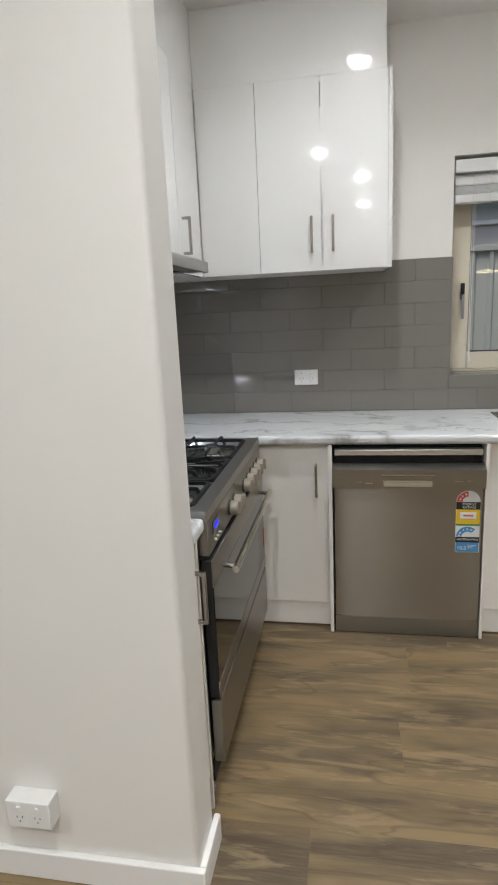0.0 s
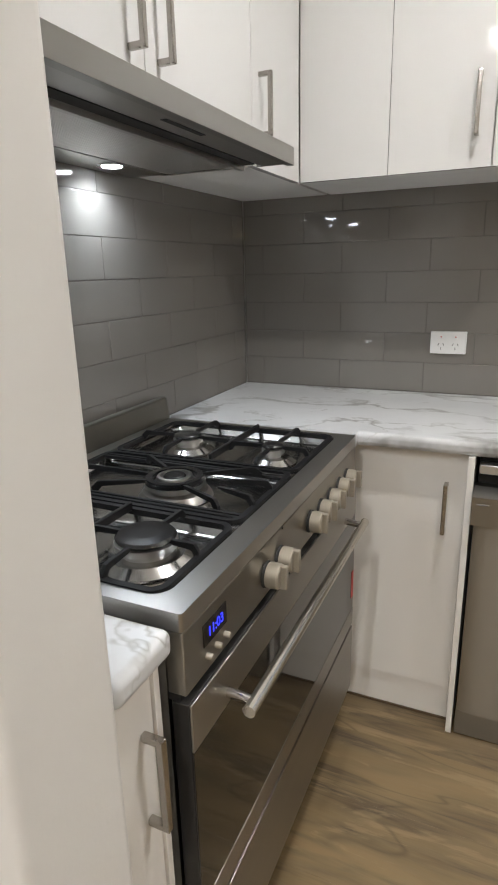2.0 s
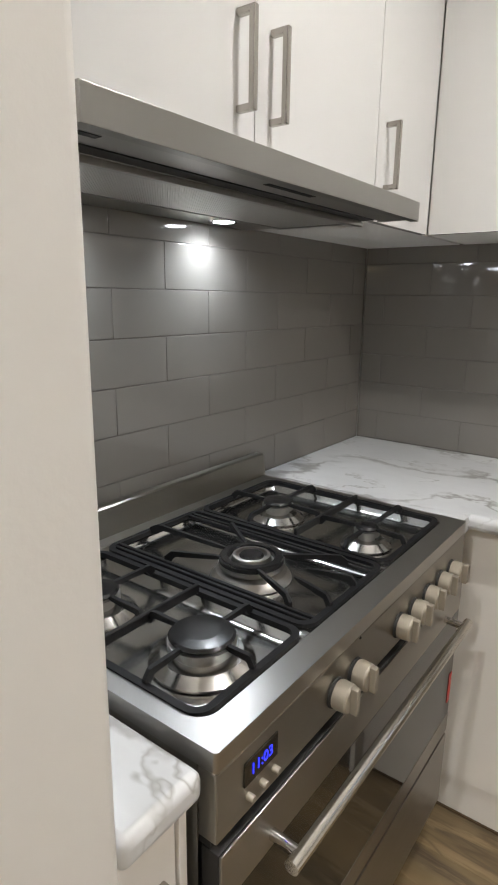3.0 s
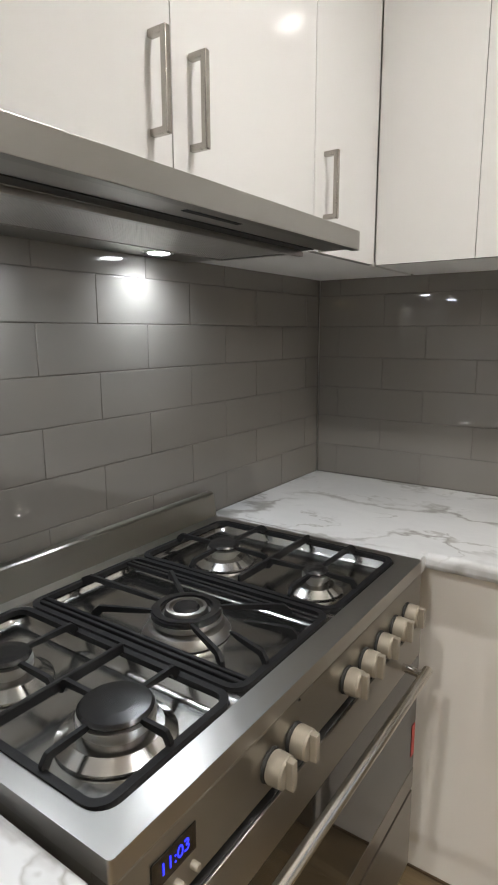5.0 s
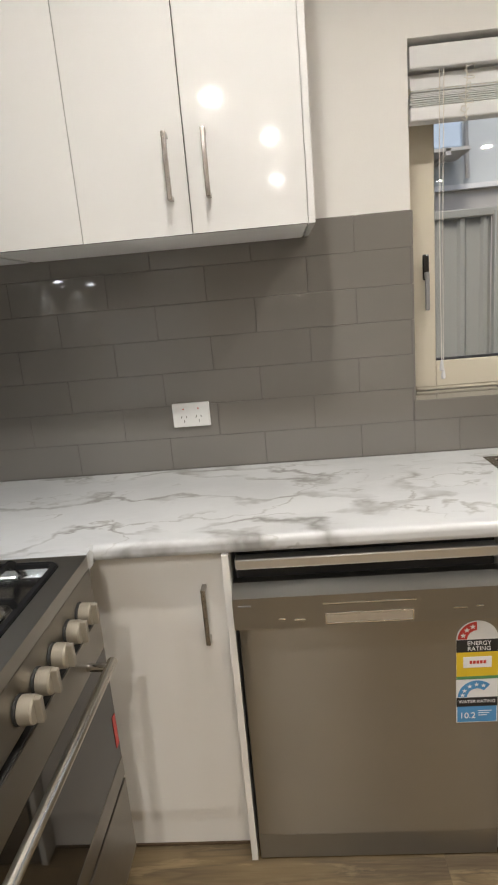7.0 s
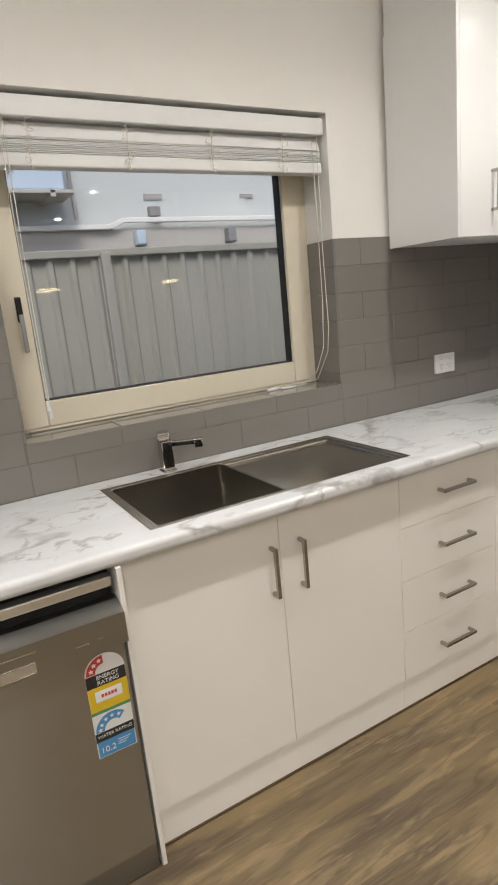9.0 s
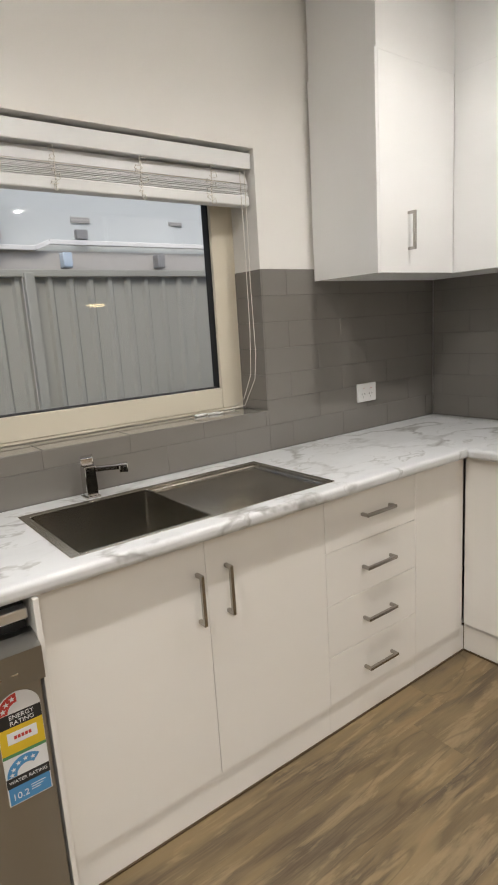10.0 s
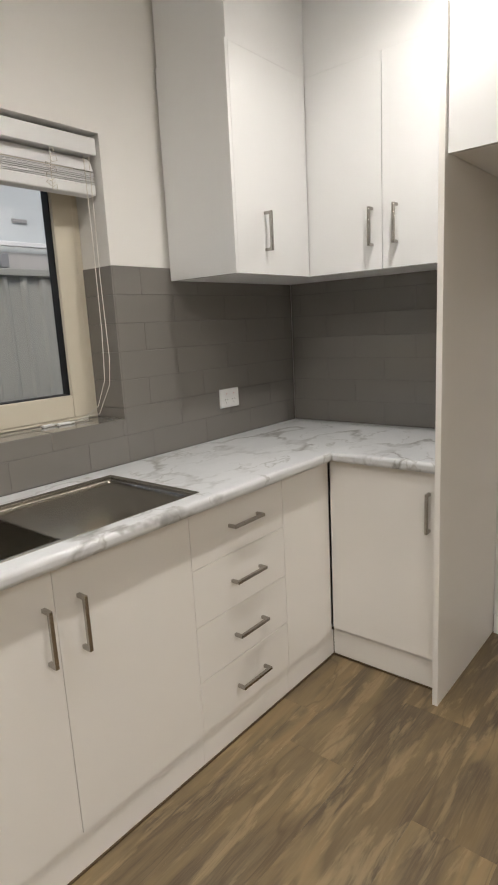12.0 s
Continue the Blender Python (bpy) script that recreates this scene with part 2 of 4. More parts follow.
# ---- building blocks ----
def add_box(bm, x0, x1, y0, y1, z0, z1, bevel=0.0, seg=2, turn=None):
    """Adds a box, with rounded edges where bevel is given; turn: a matrix applied to it."""
    r = bmesh.ops.create_cube(bm, size=1.0)
    vs = r["verts"]
    for v in vs:
        v.co = Vector(((x0 + x1) / 2 + v.co.x * (x1 - x0), (y0 + y1) / 2 + v.co.y * (y1 - y0), (z0 + z1) / 2 + v.co.z * (z1 - z0)))
    if bevel:
        es = list({e for v in vs for e in v.link_edges})
        out = bmesh.ops.bevel(bm, geom=es, offset=bevel, segments=seg, affect="EDGES", profile=0.5)
        for f in out["faces"]:
            f.smooth = True
        vs = list({v for f in out["faces"] for v in f.verts} | {v for v in vs if v.is_valid})
    if turn is not None:
        bmesh.ops.transform(bm, matrix=turn, verts=vs)
    return bm


def box(x0, x1, y0, y1, z0, z1, bevel=0.0, seg=2, turn=None):
    return add_box(bmesh.new(), x0, x1, y0, y1, z0, z1, bevel, seg, turn)


def add_lathe(bm, profile, centre, axis="z", steps=32):
    """Turns a profile of (radius, height) round an axis through centre."""
    rings = []
    for r, h in profile:
        ring = []
        for i in range(steps):
            a = 2 * math.pi * i / steps
            c, s = r * math.cos(a), r * math.sin(a)
            p = {"z": (c, s, h), "x": (h, c, s), "y": (s, h, c), "-y": (c, -h, s)}[axis]
            ring.append(bm.verts.new((centre[0] + p[0], centre[1] + p[1], centre[2] + p[2])))
        rings.append(ring)
    for a, b in zip(rings, rings[1:]):
        for i in range(steps):
            j = (i + 1) % steps
            bm.faces.new((a[i], a[j], b[j], b[i])).smooth = True
    bm.faces.new(rings[0][::-1])
    bm.faces.new(rings[-1])
    return bm


def lathe(profile, centre, axis="z", steps=32):
    return add_lathe(bmesh.new(), profile, centre, axis, steps)


def rounded_outline(x0, x1, y0, y1, r, n=6):
    pts = []
    for cx, cy, a0 in ((x1 - r, y1 - r, 0), (x0 + r, y1 - r, 90), (x0 + r, y0 + r, 180), (x1 - r, y0 + r, 270)):
        for i in range(n + 1):
            a = radians(a0 + 90 * i / n)
            pts.append((cx + r * math.cos(a), cy + r * math.sin(a)))
    return pts


def add_ring(bm, outer, inner, z0, z1):
    """A flat ring between two outlines with the same number of points."""
    loops = [[bm.verts.new((x, y, z)) for x, y in o] for o, z in ((outer, z0), (outer, z1), (inner, z1), (inner, z0))]
    n = len(outer)
    for a, b in zip(loops, loops[1:] + loops[:1]):
        for i in range(n):
            j = (i + 1) % n
            bm.faces.new((a[i], a[j], b[j], b[i]))
    return bm


def add_tube(bm, pts, r, steps=10):
    """A round bar along points."""
    pts = [Vector(p) for p in pts]
    rings = []
    for i, p in enumerate(pts):
        d = (pts[min(i + 1, len(pts) - 1)] - pts[max(i - 1, 0)]).normalized()
        side = d.orthogonal().normalized() if i == 0 else (side - d * side.dot(d)).normalized()
        up = d.cross(side)
        rings.append([bm.verts.new(p + r * (side * math.cos(2 * math.pi * k / steps) + up * math.sin(2 * math.pi * k / steps))) for k in range(steps)])
    for a, b in zip(rings, rings[1:]):
        for k in range(steps):
            j = (k + 1) % steps
            bm.faces.new((a[k], a[j], b[j], b[k])).smooth = True
    bm.faces.new(rings[0][::-1])
    bm.faces.new(rings[-1])
    return bm


def tube(pts, r, steps=10):
    return add_tube(bmesh.new(), pts, r, steps)


def mesh_of(name, bm, material):
    bmesh.ops.recalc_face_normals(bm, faces=bm.faces)
    for e in bm.edges:
        if len(e.link_faces) == 2 and e.calc_face_angle() > radians(35):
            e.smooth = False
    me = bpy.data.meshes.new(name)
    bm.to_mesh(me)
    bm.free()
    me.materials.append(material)
    return me


def part(name, bm, material, parent=None, label=""):
    """Links a bmesh as one mesh object, under a thing or a part where one is given."""
    ob = new(name, mesh_of(name, bm, material))
    if parent:
        ob.parent = parent
    if label:
        ob["label"] = label
    return ob


def thing(name, label, category, group=""):
    ob = new(name)
    ob.empty_display_size = 0.05
    return tagged(ob, label, category, group)


def structure(name, bm, material, label="", category=""):
    return tagged(part(name, bm, material), label, category, kind="structure")


def lettering(text, size, material, parent, m, name="lettering"):
    """Raised words in the built-in font, at pose m."""
    cu = bpy.data.curves.new("words", "FONT")
    cu.body, cu.size, cu.extrude, cu.align_x, cu.align_y = text, size, 0.0003, "CENTER", "CENTER"
    tmp = bpy.data.objects.new("words", cu)
    scene.collection.objects.link(tmp)
    me = bpy.data.meshes.new_from_object(tmp.evaluated_get(bpy.context.evaluated_depsgraph_get()))
    bpy.data.objects.remove(tmp)
    bpy.data.curves.remove(cu)
    me.materials.clear()
    me.materials.append(material)
    ob = new(name, me)
    ob.matrix_world = m
    ob.parent = parent
    return ob


def bar_handle(parent, a, b, out, material=None):
    """A square-section D handle from a to b, standing off along out."""
    a, b, out = Vector(a), Vector(b), Vector(out)
    d = (b - a).normalized()
    w = 0.0055
    side = d.cross(out.normalized())
    bm = bmesh.new()

    def stick(p, q, along):
        frame_m = Matrix((along.normalized(), side, along.normalized().cross(side))).transposed().to_4x4()
        frame_m.translation = (p + q) / 2
        h = (q - p).length / 2
        add_box(bm, -h, h, -w, w, -w, w, 0.0018, 2, frame_m)

    stick(a - d * w, b + d * w, d)
    n = out.normalized()
    stick(a - out, a - n * w * 0.4, n)
    stick(b - out, b - n * w * 0.4, n)
    return part("handle", bm, material or M_HANDLE, parent, "brushed nickel D handle")


# ---- shell of the rooms ----
UPZ, DOORTOP = 1.58, 2.338       # underside and door tops of the wall cabinets
TILE_TOP = 1.629
WX0, WX1, WZ0, WZ1 = 1.464, 2.696, 1.07, 2.068   # window opening
NIB = -1.850                      # living-room face of the nib wall
FACE = 0.008                      # plaster lies behind the tile faces by this

bm = bmesh.new()
add_box(bm, -0.25, WX0, FACE, 0.26, -0.3, CEIL)
add_box(bm, WX1, 4.05, FACE, 0.26, -0.3, CEIL)
add_box(bm, WX0, WX1, FACE, 0.26, -0.3, WZ0 - 0.008)
add_box(bm, WX0, WX1, FACE, 0.26, WZ1, CEIL)
wall_north = structure("wall_north", bm, M_WALL, "warm white painted wall with a window opening", "wall")
wall_west = structure("wall_west", box(-0.15, -FACE, -1.70, 0.0, 0, CEIL), M_WALL, "warm white painted wall behind the cooker", "wall")
wall_east = structure("wall_east", box(3.8 + FACE, 4.05, -2.0, 0.0, 0, CEIL), M_WALL, "warm white painted wall", "wall")
wall_nib = structure("wall_nib", box(-2.6, 0.615, NIB, -1.70, 0, CEIL, 0.012, 4), M_WALL, "off-white painted nib wall with rounded corners", "wall")
structure("wall_return", box(3.15, 5.8, -2.12, -2.0, 0, CEIL), M_WALL, "warm white painted wall", "wall")
structure("wall_south", box(-2.6, 5.8, -8.15, -8.0, 0, CEIL), M_WALL, "warm white painted wall", "wall")
structure("wall_living_west", box(-2.75, -2.6, -8.15, -1.70, 0, CEIL), M_WALL, "warm white painted wall", "wall")
structure("wall_living_east", box(5.8, 5.95, -8.15, -2.0, 0, CEIL), M_WALL, "warm white painted wall", "wall")
structure("ceiling", box(-2.75, 5.95, -8.15, 0.26, CEIL, CEIL + 0.1), M_CEIL, "plain white plasterboard ceiling", "ceiling")
floor = structure("floor", box(-2.75, 5.95, -8.15, 0.26, -0.1, -0.006), M_DARK, "brown oak-look plank floor", "floor")

bm = bmesh.new()
add_box(bm, -2.6, 0.633, NIB - 0.018, NIB, 0, 0.082, 0.004)
add_box(bm, 0.615, 0.633, NIB, -1.688, 0, 0.082, 0.004)
structure("baseboard", bm, M_SKIRT, "white painted skirting board round the nib wall", "skirting board")
structure("baseboard_east", box(3.79, 3.8 + FACE, -2.0, -1.035, 0, 0.085, 0.004), M_SKIRT, "white painted skirting board", "skirting board")


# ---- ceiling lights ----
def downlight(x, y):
    t = thing("downlight", "round recessed white LED ceiling downlight, four of the set added as fill", "downlight", "ceiling downlights")
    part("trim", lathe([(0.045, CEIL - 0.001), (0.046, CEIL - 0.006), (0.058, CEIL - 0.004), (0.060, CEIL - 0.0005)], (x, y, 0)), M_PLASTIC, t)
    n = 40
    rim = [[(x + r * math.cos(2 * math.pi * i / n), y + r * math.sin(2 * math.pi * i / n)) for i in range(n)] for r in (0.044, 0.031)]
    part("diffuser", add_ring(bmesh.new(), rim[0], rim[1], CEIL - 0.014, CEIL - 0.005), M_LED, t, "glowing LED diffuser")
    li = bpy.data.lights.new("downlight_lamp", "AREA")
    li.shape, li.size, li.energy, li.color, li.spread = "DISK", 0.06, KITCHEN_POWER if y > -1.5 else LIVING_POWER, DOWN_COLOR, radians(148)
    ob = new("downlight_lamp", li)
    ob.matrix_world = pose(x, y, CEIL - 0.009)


# the four added fill lights are drawn as downlights too
for x, y in DOWNLIGHTS_AND_FILL:
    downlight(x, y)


def disc_pendant(x, y):
    t = thing("disc_pendant", "warm glowing disc pendant lamp hanging from the ceiling", "pendant lamp", "disc pendants")
    part("shade", lathe([(0.05, 1.83), (0.17, 1.84), (0.175, 1.86), (0.05, 1.885)], (x, y, 0)), M_WARM, t)
    part("cord", tube([(x, y, 1.885), (x, y, CEIL)], 0.003, 6), M_CORD, t)


disc_pendant(3.1, -6.6)
disc_pendant(5.0, -6.6)


# ---- wall cabinets ----
T = 0.018
FRONT = 0.344


def door_panel(parent, x0, x1, y0, y1, z0, z1, material=M_GLOSS, name="door"):
    return part(name, box(x0, x1, y0, y1, z0, z1, 0.0 if material is M_GLOSS else 0.0007, 1), material, parent)


def upper_back():
    c = thing("wall_cabinet", "glossy white wall cabinet with three doors beside the window", "wall cabinet", "wall cabinets")
    bm = bmesh.new()
    add_box(bm, 0.34, 1.148, -FRONT + 0.02, -0.002, UPZ + 0.001, UPZ + 0.017)
    add_box(bm, 0.34, 1.148, -FRONT + 0.02, -0.002, DOORTOP - 0.017, DOORTOP)
    add_box(bm, 0.34, 1.148, -0.012, -0.002, UPZ + 0.017, DOORTOP - 0.017)
    part("body", bm, M_CARC, c)
    part("end_panel", box(1.150, 1.166, -FRONT - 0.001, -0.002, UPZ - 0.001, DOORTOP + 0.006, 0.001), M_GLOSS, c)
    for x0, x1, h in ((0.347, 0.6035, None), (0.6055, 0.8725, 0.832), (0.8755, 1.1485, 0.922)):
        d = door_panel(c, x0, x1, -FRONT, -FRONT + T, UPZ, DOORTOP)
        if h:
            bar_handle(d, (h, -FRONT - 0.03, 1.66), (h, -FRONT - 0.03, 1.796), (0, -0.03, 0))


def upper_left():
    c = thing("wall_cabinet", "glossy white wall cabinet with doors above the range hood", "wall cabinet", "wall cabinets")
    bm = bmesh.new()
    add_box(bm, 0.002, FRONT - 0.02, -0.682, -0.002, UPZ + 0.001, UPZ + 0.017)
    add_box(bm, 0.002, FRONT - 0.02, -1.698, -0.684, 1.632, 1.648)
    add_box(bm, 0.002, FRONT - 0.02, -1.698, -0.002, DOORTOP - 0.017, DOORTOP)
    add_box(bm, 0.002, 0.012, -1.698, -0.002, 1.648, DOORTOP - 0.017)
    add_box(bm, 0.012, FRONT - 0.02, -0.698, -0.682, UPZ + 0.001, DOORTOP - 0.017)
    bmesh.ops.remove_doubles(bm, verts=bm.verts, dist=0.0001)
    part("body", bm, M_CARC, c)
    for y0, y1, z0, h in ((-0.684, -0.3465, UPZ, -0.640), (-1.1405, -0.687, 1.622, -1.097), (-1.594, -1.1435, 1.622, -1.187), (-1.698, -1.597, UPZ, None)):
        d = door_panel(c, FRONT - T, FRONT, y0, y1, z0, DOORTOP)
        if h:
            lo = 1.657 if z0 == UPZ else 1.692
            bar_handle(d, (FRONT + 0.03, h, lo), (FRONT + 0.03, h, lo + 0.132), (0.03, 0, 0))


def upper_right():
    c = thing("wall_cabinet", "glossy white corner wall cabinet with three doors", "wall cabinet", "wall cabinets")
    RX = 3.455
    bm = bmesh.new()
    add_box(bm, 3.0, 3.79, -FRONT + 0.02, -0.002, UPZ + 0.001, UPZ + 0.017)
    add_box(bm, RX + 0.02, 3.798, -1.008, -FRONT + 0.018, UPZ + 0.001, UPZ + 0.017)
    add_box(bm, 3.0, 3.79, -FRONT + 0.02, -0.002, DOORTOP - 0.017, DOORTOP)
    add_box(bm, RX + 0.02, 3.798, -1.008, -FRONT + 0.018, DOORTOP - 0.017, DOORTOP)
    add_box(bm, 3.784, 3.798, -1.008, -0.002, UPZ + 0.017, DOORTOP - 0.017)
    part("body", bm, M_CARC, c)
    part("end_panel", box(2.978, 2.994, -FRONT - 0.001, -0.002, UPZ - 0.001, DOORTOP + 0.004, 0.001), M_GLOSS, c)
    d = door_panel(c, 2.9955, RX - 0.0012, -FRONT, -FRONT + T, UPZ, DOORTOP)
    bar_handle(d, (3.16, -FRONT - 0.03, 1.67), (3.16, -FRONT - 0.03, 1.802), (0, -0.03, 0))
    for y0, y1, h in ((-0.6765, -0.3455, -0.637), (-1.008, -0.6795, -0.738)):
        d = door_panel(c, RX, RX + T, y0, y1, UPZ, DOORTOP)
        bar_handle(d, (RX - 0.03, h, 1.672), (RX - 0.03, h, 1.804), (-0.03, 0, 0))


upper_back()
upper_left()
upper_right()

# white panels that close the cabinets up to the ceiling
bm = bmesh.new()
add_box(bm, 0.345, 1.140, -FRONT, -0.002, DOORTOP + 0.0004, CEIL - 0.001)
add_box(bm, 0.002, FRONT, -1.698, -0.002, DOORTOP + 0.0004, CEIL - 0.001)
structure("bulkhead_west", bm, M_GLOSS, "glossy white bulkhead between wall cabinets and ceiling", "bulkhead")
bm = bmesh.new()
add_box(bm, 2.986, 3.79, -FRONT, -0.002, DOORTOP + 0.0004, CEIL - 0.001)
add_box(bm, 3.455, 3.798, -1.008, -FRONT - 0.0005, DOORTOP + 0.0004, CEIL - 0.001)
structure("bulkhead_east", bm, M_GLOSS, "glossy white bulkhead between wall cabinets and ceiling", "bulkhead")


# ---- base cabinets ----
BF = 0.553      # door faces of the back run
KICK = 0.116
BT = 0.856      # top of base doors


def carcass(x0, x1, y0, y1, z0=KICK, z1=BT):
    bm = bmesh.new()
    add_box(bm, x0, x0 + 0.016, y0, y1, z0, z1)
    add_box(bm, x1 - 0.016, x1, y0, y1, z0, z1)
    add_box(bm, x0 + 0.016, x1 - 0.016, y0, y1, z0, z0 + 0.016)
    return bm


def kickboard(c, x0, x1, y0, y1, z0, z1, bevel):
    """A white kickboard; the brown strip under it stands in for a shadow gap."""
    k = part("kickboard", box(x0, x1, y0, y1, z0 + 0.007, z1, bevel), M_SATIN, c)
    e = 0.004
    part("floor_gap", box(x0 - (e if x1 - x0 < 0.05 else 0), x1, y0 - (e if y1 - y0 < 0.05 else 0), y1, z0, z0 + 0.0065, 0.001), M_FLOORGAP, k, "brown strip in place of the shadow gap at the floor")


def base_corner():
    c = thing("base_cabinet", "white base cabinet with one door between cooker and dishwasher", "base cabinet", "base cabinets")
    part("body", carcass(0.30, 0.892, -BF + 0.02, -0.01), M_CARC, c)
    d = door_panel(c, 0.52, 0.892, -BF, -BF + T, KICK + 0.004, BT, M_SATIN)
    bar_handle(d, (0.842, -BF - 0.028, 0.632), (0.842, -BF - 0.028, 0.766), (0, -0.028, 0))
    kickboard(c, 0.50, 0.892, -BF + 0.008, -BF + 0.024, 0, KICK, 0.001)


def dishwasher_panels():
    for x0, x1 in ((0.8945, 0.9105), (1.526, 1.5385)):
        tagged(part("end_panel", box(x0, x1, -0.597, -0.01, 0, 0.8595, 0.001), M_SATIN), "white laminate upright panel beside the dishwasher", "end panel", "dishwasher end panels")


def base_sink():
    c = thing("sink_cabinet", "white base cabinet with two doors under the sink", "base cabinet", "base cabinets")
    part("body", carcass(1.5405, 2.4515, -BF + 0.02, -0.01), M_CARC, c)
    for x0, x1, h in ((1.5405, 1.9973, 1.967), (1.9988, 2.4523, 2.063)):
        d = door_panel(c, x0, x1, -BF, -BF + T, KICK + 0.004, BT, M_SATIN)
        bar_handle(d, (h, -BF - 0.028, 0.624), (h, -BF - 0.028, 0.762), (0, -0.028, 0))
    kickboard(c, 1.5405, 2.4528, -BF + 0.008, -BF + 0.024, 0, KICK, 0.001)


def base_drawers():
    c = thing("drawer_unit", "white base unit with four drawers and slim handles", "drawer unit", "base cabinets")
    part("body", carcass(2.4545, 2.9165, -BF + 0.02, -0.01), M_CARC, c)
    cuts = [KICK + 0.004, 0.300, 0.487, 0.674, BT]
    for z0, z1, hz in zip(cuts, cuts[1:], (0.200, 0.389, 0.580, 0.769)):
        d = door_panel(c, 2.4537, 2.9170, -BF, -BF + T, z0 + 0.001, z1 - 0.001, M_SATIN, "drawer_front")
        bar_handle(d, (2.628, -BF - 0.028, hz), (2.770, -BF - 0.028, hz), (0, -0.028, 0))
    kickboard(c, 2.4530, 2.9173, -BF + 0.008, -BF + 0.024, 0, KICK, 0.001)


def base_blind_corner():
    c = thing("base_cabinet", "white blank-fronted base cabinet in the corner", "base cabinet", "base cabinets")
    part("body", carcass(2.9185, 3.76, -BF + 0.02, -0.01), M_CARC, c)
    door_panel(c, 2.9185, 3.224, -BF, -BF + T, KICK + 0.004, BT, M_SATIN, "front_panel")
    kickboard(c, 2.9175, 3.250, -BF + 0.008, -BF + 0.024, 0, KICK, 0.001)


def base_right():
    c = thing("base_cabinet", "white base cabinet with one door beside the tall fridge panel", "base cabinet", "base cabinets")
    FX = 3.229
    bm = bmesh.new()
    add_box(bm, FX + 0.02, 3.79, -1.008, -0.992, KICK, BT)
    add_box(bm, FX + 0.02, 3.79, -0.99, -0.56, KICK, KICK + 0.016)
    part("body", bm, M_CARC, c)
    d = door_panel(c, FX, FX + T, -1.008, -BF - 0.006, KICK + 0.022, BT, M_SATIN)
    bar_handle(d, (FX - 0.028, -0.968, 0.642), (FX - 0.028, -0.968, 0.778), (-0.028, 0, 0))
    kickboard(c, FX + 0.022, FX + 0.038, -1.008, -BF + 0.006, 0, KICK + 0.016, 0.001)


def base_narrow():
    c = thing("base_cabinet", "narrow white base cabinet between cooker and nib wall", "base cabinet", "base cabinets")
    bm = bmesh.new()
    add_box(bm, 0.02, 0.565, -1.698, -1.682, 0.1, BT)
    add_box(bm, 0.02, 0.565, -1.598, -1.582, 0.0, BT)
    part("body", bm, M_CARC, c)
    d = door_panel(c, 0.567, 0.585, -1.698, -1.600, KICK, BT, M_SATIN)
    bar_handle(d, (0.613, -1.625, 0.624), (0.613, -1.625, 0.762), (0.028, 0, 0))
    part("side_panel", box(0.40, 0.590, -1.5985, -1.586, 0.0, BT, 0.001), M_SATIN, c)
    kickboard(c, 0.535, 0.551, -1.698, -1.60, 0, KICK, 0.001)


base_corner()
dishwasher_panels()
base_sink()
base_drawers()
base_blind_corner()
base_right()
base_narrow()

# tall panel and overhead cabinet of the fridge bay
tagged(part("fridge_panel", box(3.166, 3.799, -1.0305, -1.0105, 0, CEIL - 0.002, 0.0012), M_SATIN), "tall white laminate panel beside the empty fridge space", "end panel")


def overhead():
    c = thing("overhead_cabinet", "glossy white cabinet above the empty fridge space", "wall cabinet")
    bm = bmesh.new()
    add_box(bm, 3.203, 3.79, -1.995, -1.033, 1.872, 1.888)
    add_box(bm, 3.203, 3.79, -1.995, -1.033, CEIL - 0.02, CEIL - 0.004)
    add_box(bm, 3.776, 3.79, -1.995, -1.033, 1.888, CEIL - 0.02)
    part("body", bm, M_CARC, c)
    door_panel(c, 3.184, 3.202, -1.510, -1.033, 1.870, CEIL - 0.004)
    door_panel(c, 3.184, 3.202, -1.995, -1.513, 1.870, CEIL - 0.004)


overhead()


# ---- worktops ----
def slab(cells, z0, z1, fronts, r=0.014):
    """A slab from rectangles that share corners, with its front edges rounded; fronts tells from two points whether an edge is a front one."""
    bm = bmesh.new()
    vs = {}

    def vert(x, y):
        k = (round(x, 4), round(y, 4))
        if k not in vs:
            vs[k] = bm.verts.new((x, y, z1))
        return vs[k]

    for x0, x1, y0, y1 in cells:
        bm.faces.new((vert(x0, y0), vert(x1, y0), vert(x1, y1), vert(x0, y1)))
    geo = bmesh.ops.extrude_face_region(bm, geom=list(bm.faces))
    bmesh.ops.translate(bm, vec=(0, 0, z0 - z1), verts=[g for g in geo["geom"] if isinstance(g, bmesh.types.BMVert)])
    edges = [e for e in bm.edges if abs(e.verts[0].co.z - e.verts[1].co.z) < 1e-6 and fronts(e.verts[0].co, e.verts[1].co)]
    bm.normal_update()
    edges = [e for e in edges if len(e.link_faces) == 2 and abs(e.link_faces[0].normal.dot(e.link_faces[1].normal)) < 0.5]
    for f in bmesh.ops.bevel(bm, geom=edges, offset=r, segments=5, affect="EDGES", profile=0.5)["faces"]:
        f.smooth = True
    return bm


WF = -0.594
xs = [0.0, 0.602, 1.652, 2.520, 3.19, 3.8]
ys = [0.0, -0.106, -0.520, WF]
cells = []
for x0, x1 in zip(xs, xs[1:]):
    for y1, y0 in zip(ys, ys[1:]):
        if not (x0 == 1.652 and y1 == -0.106):
            cells.append((x0, x1, y0, y1))
cells.append((0.0, 0.602, -0.660, WF))
cells.append((3.19, 3.8, -1.009, WF))


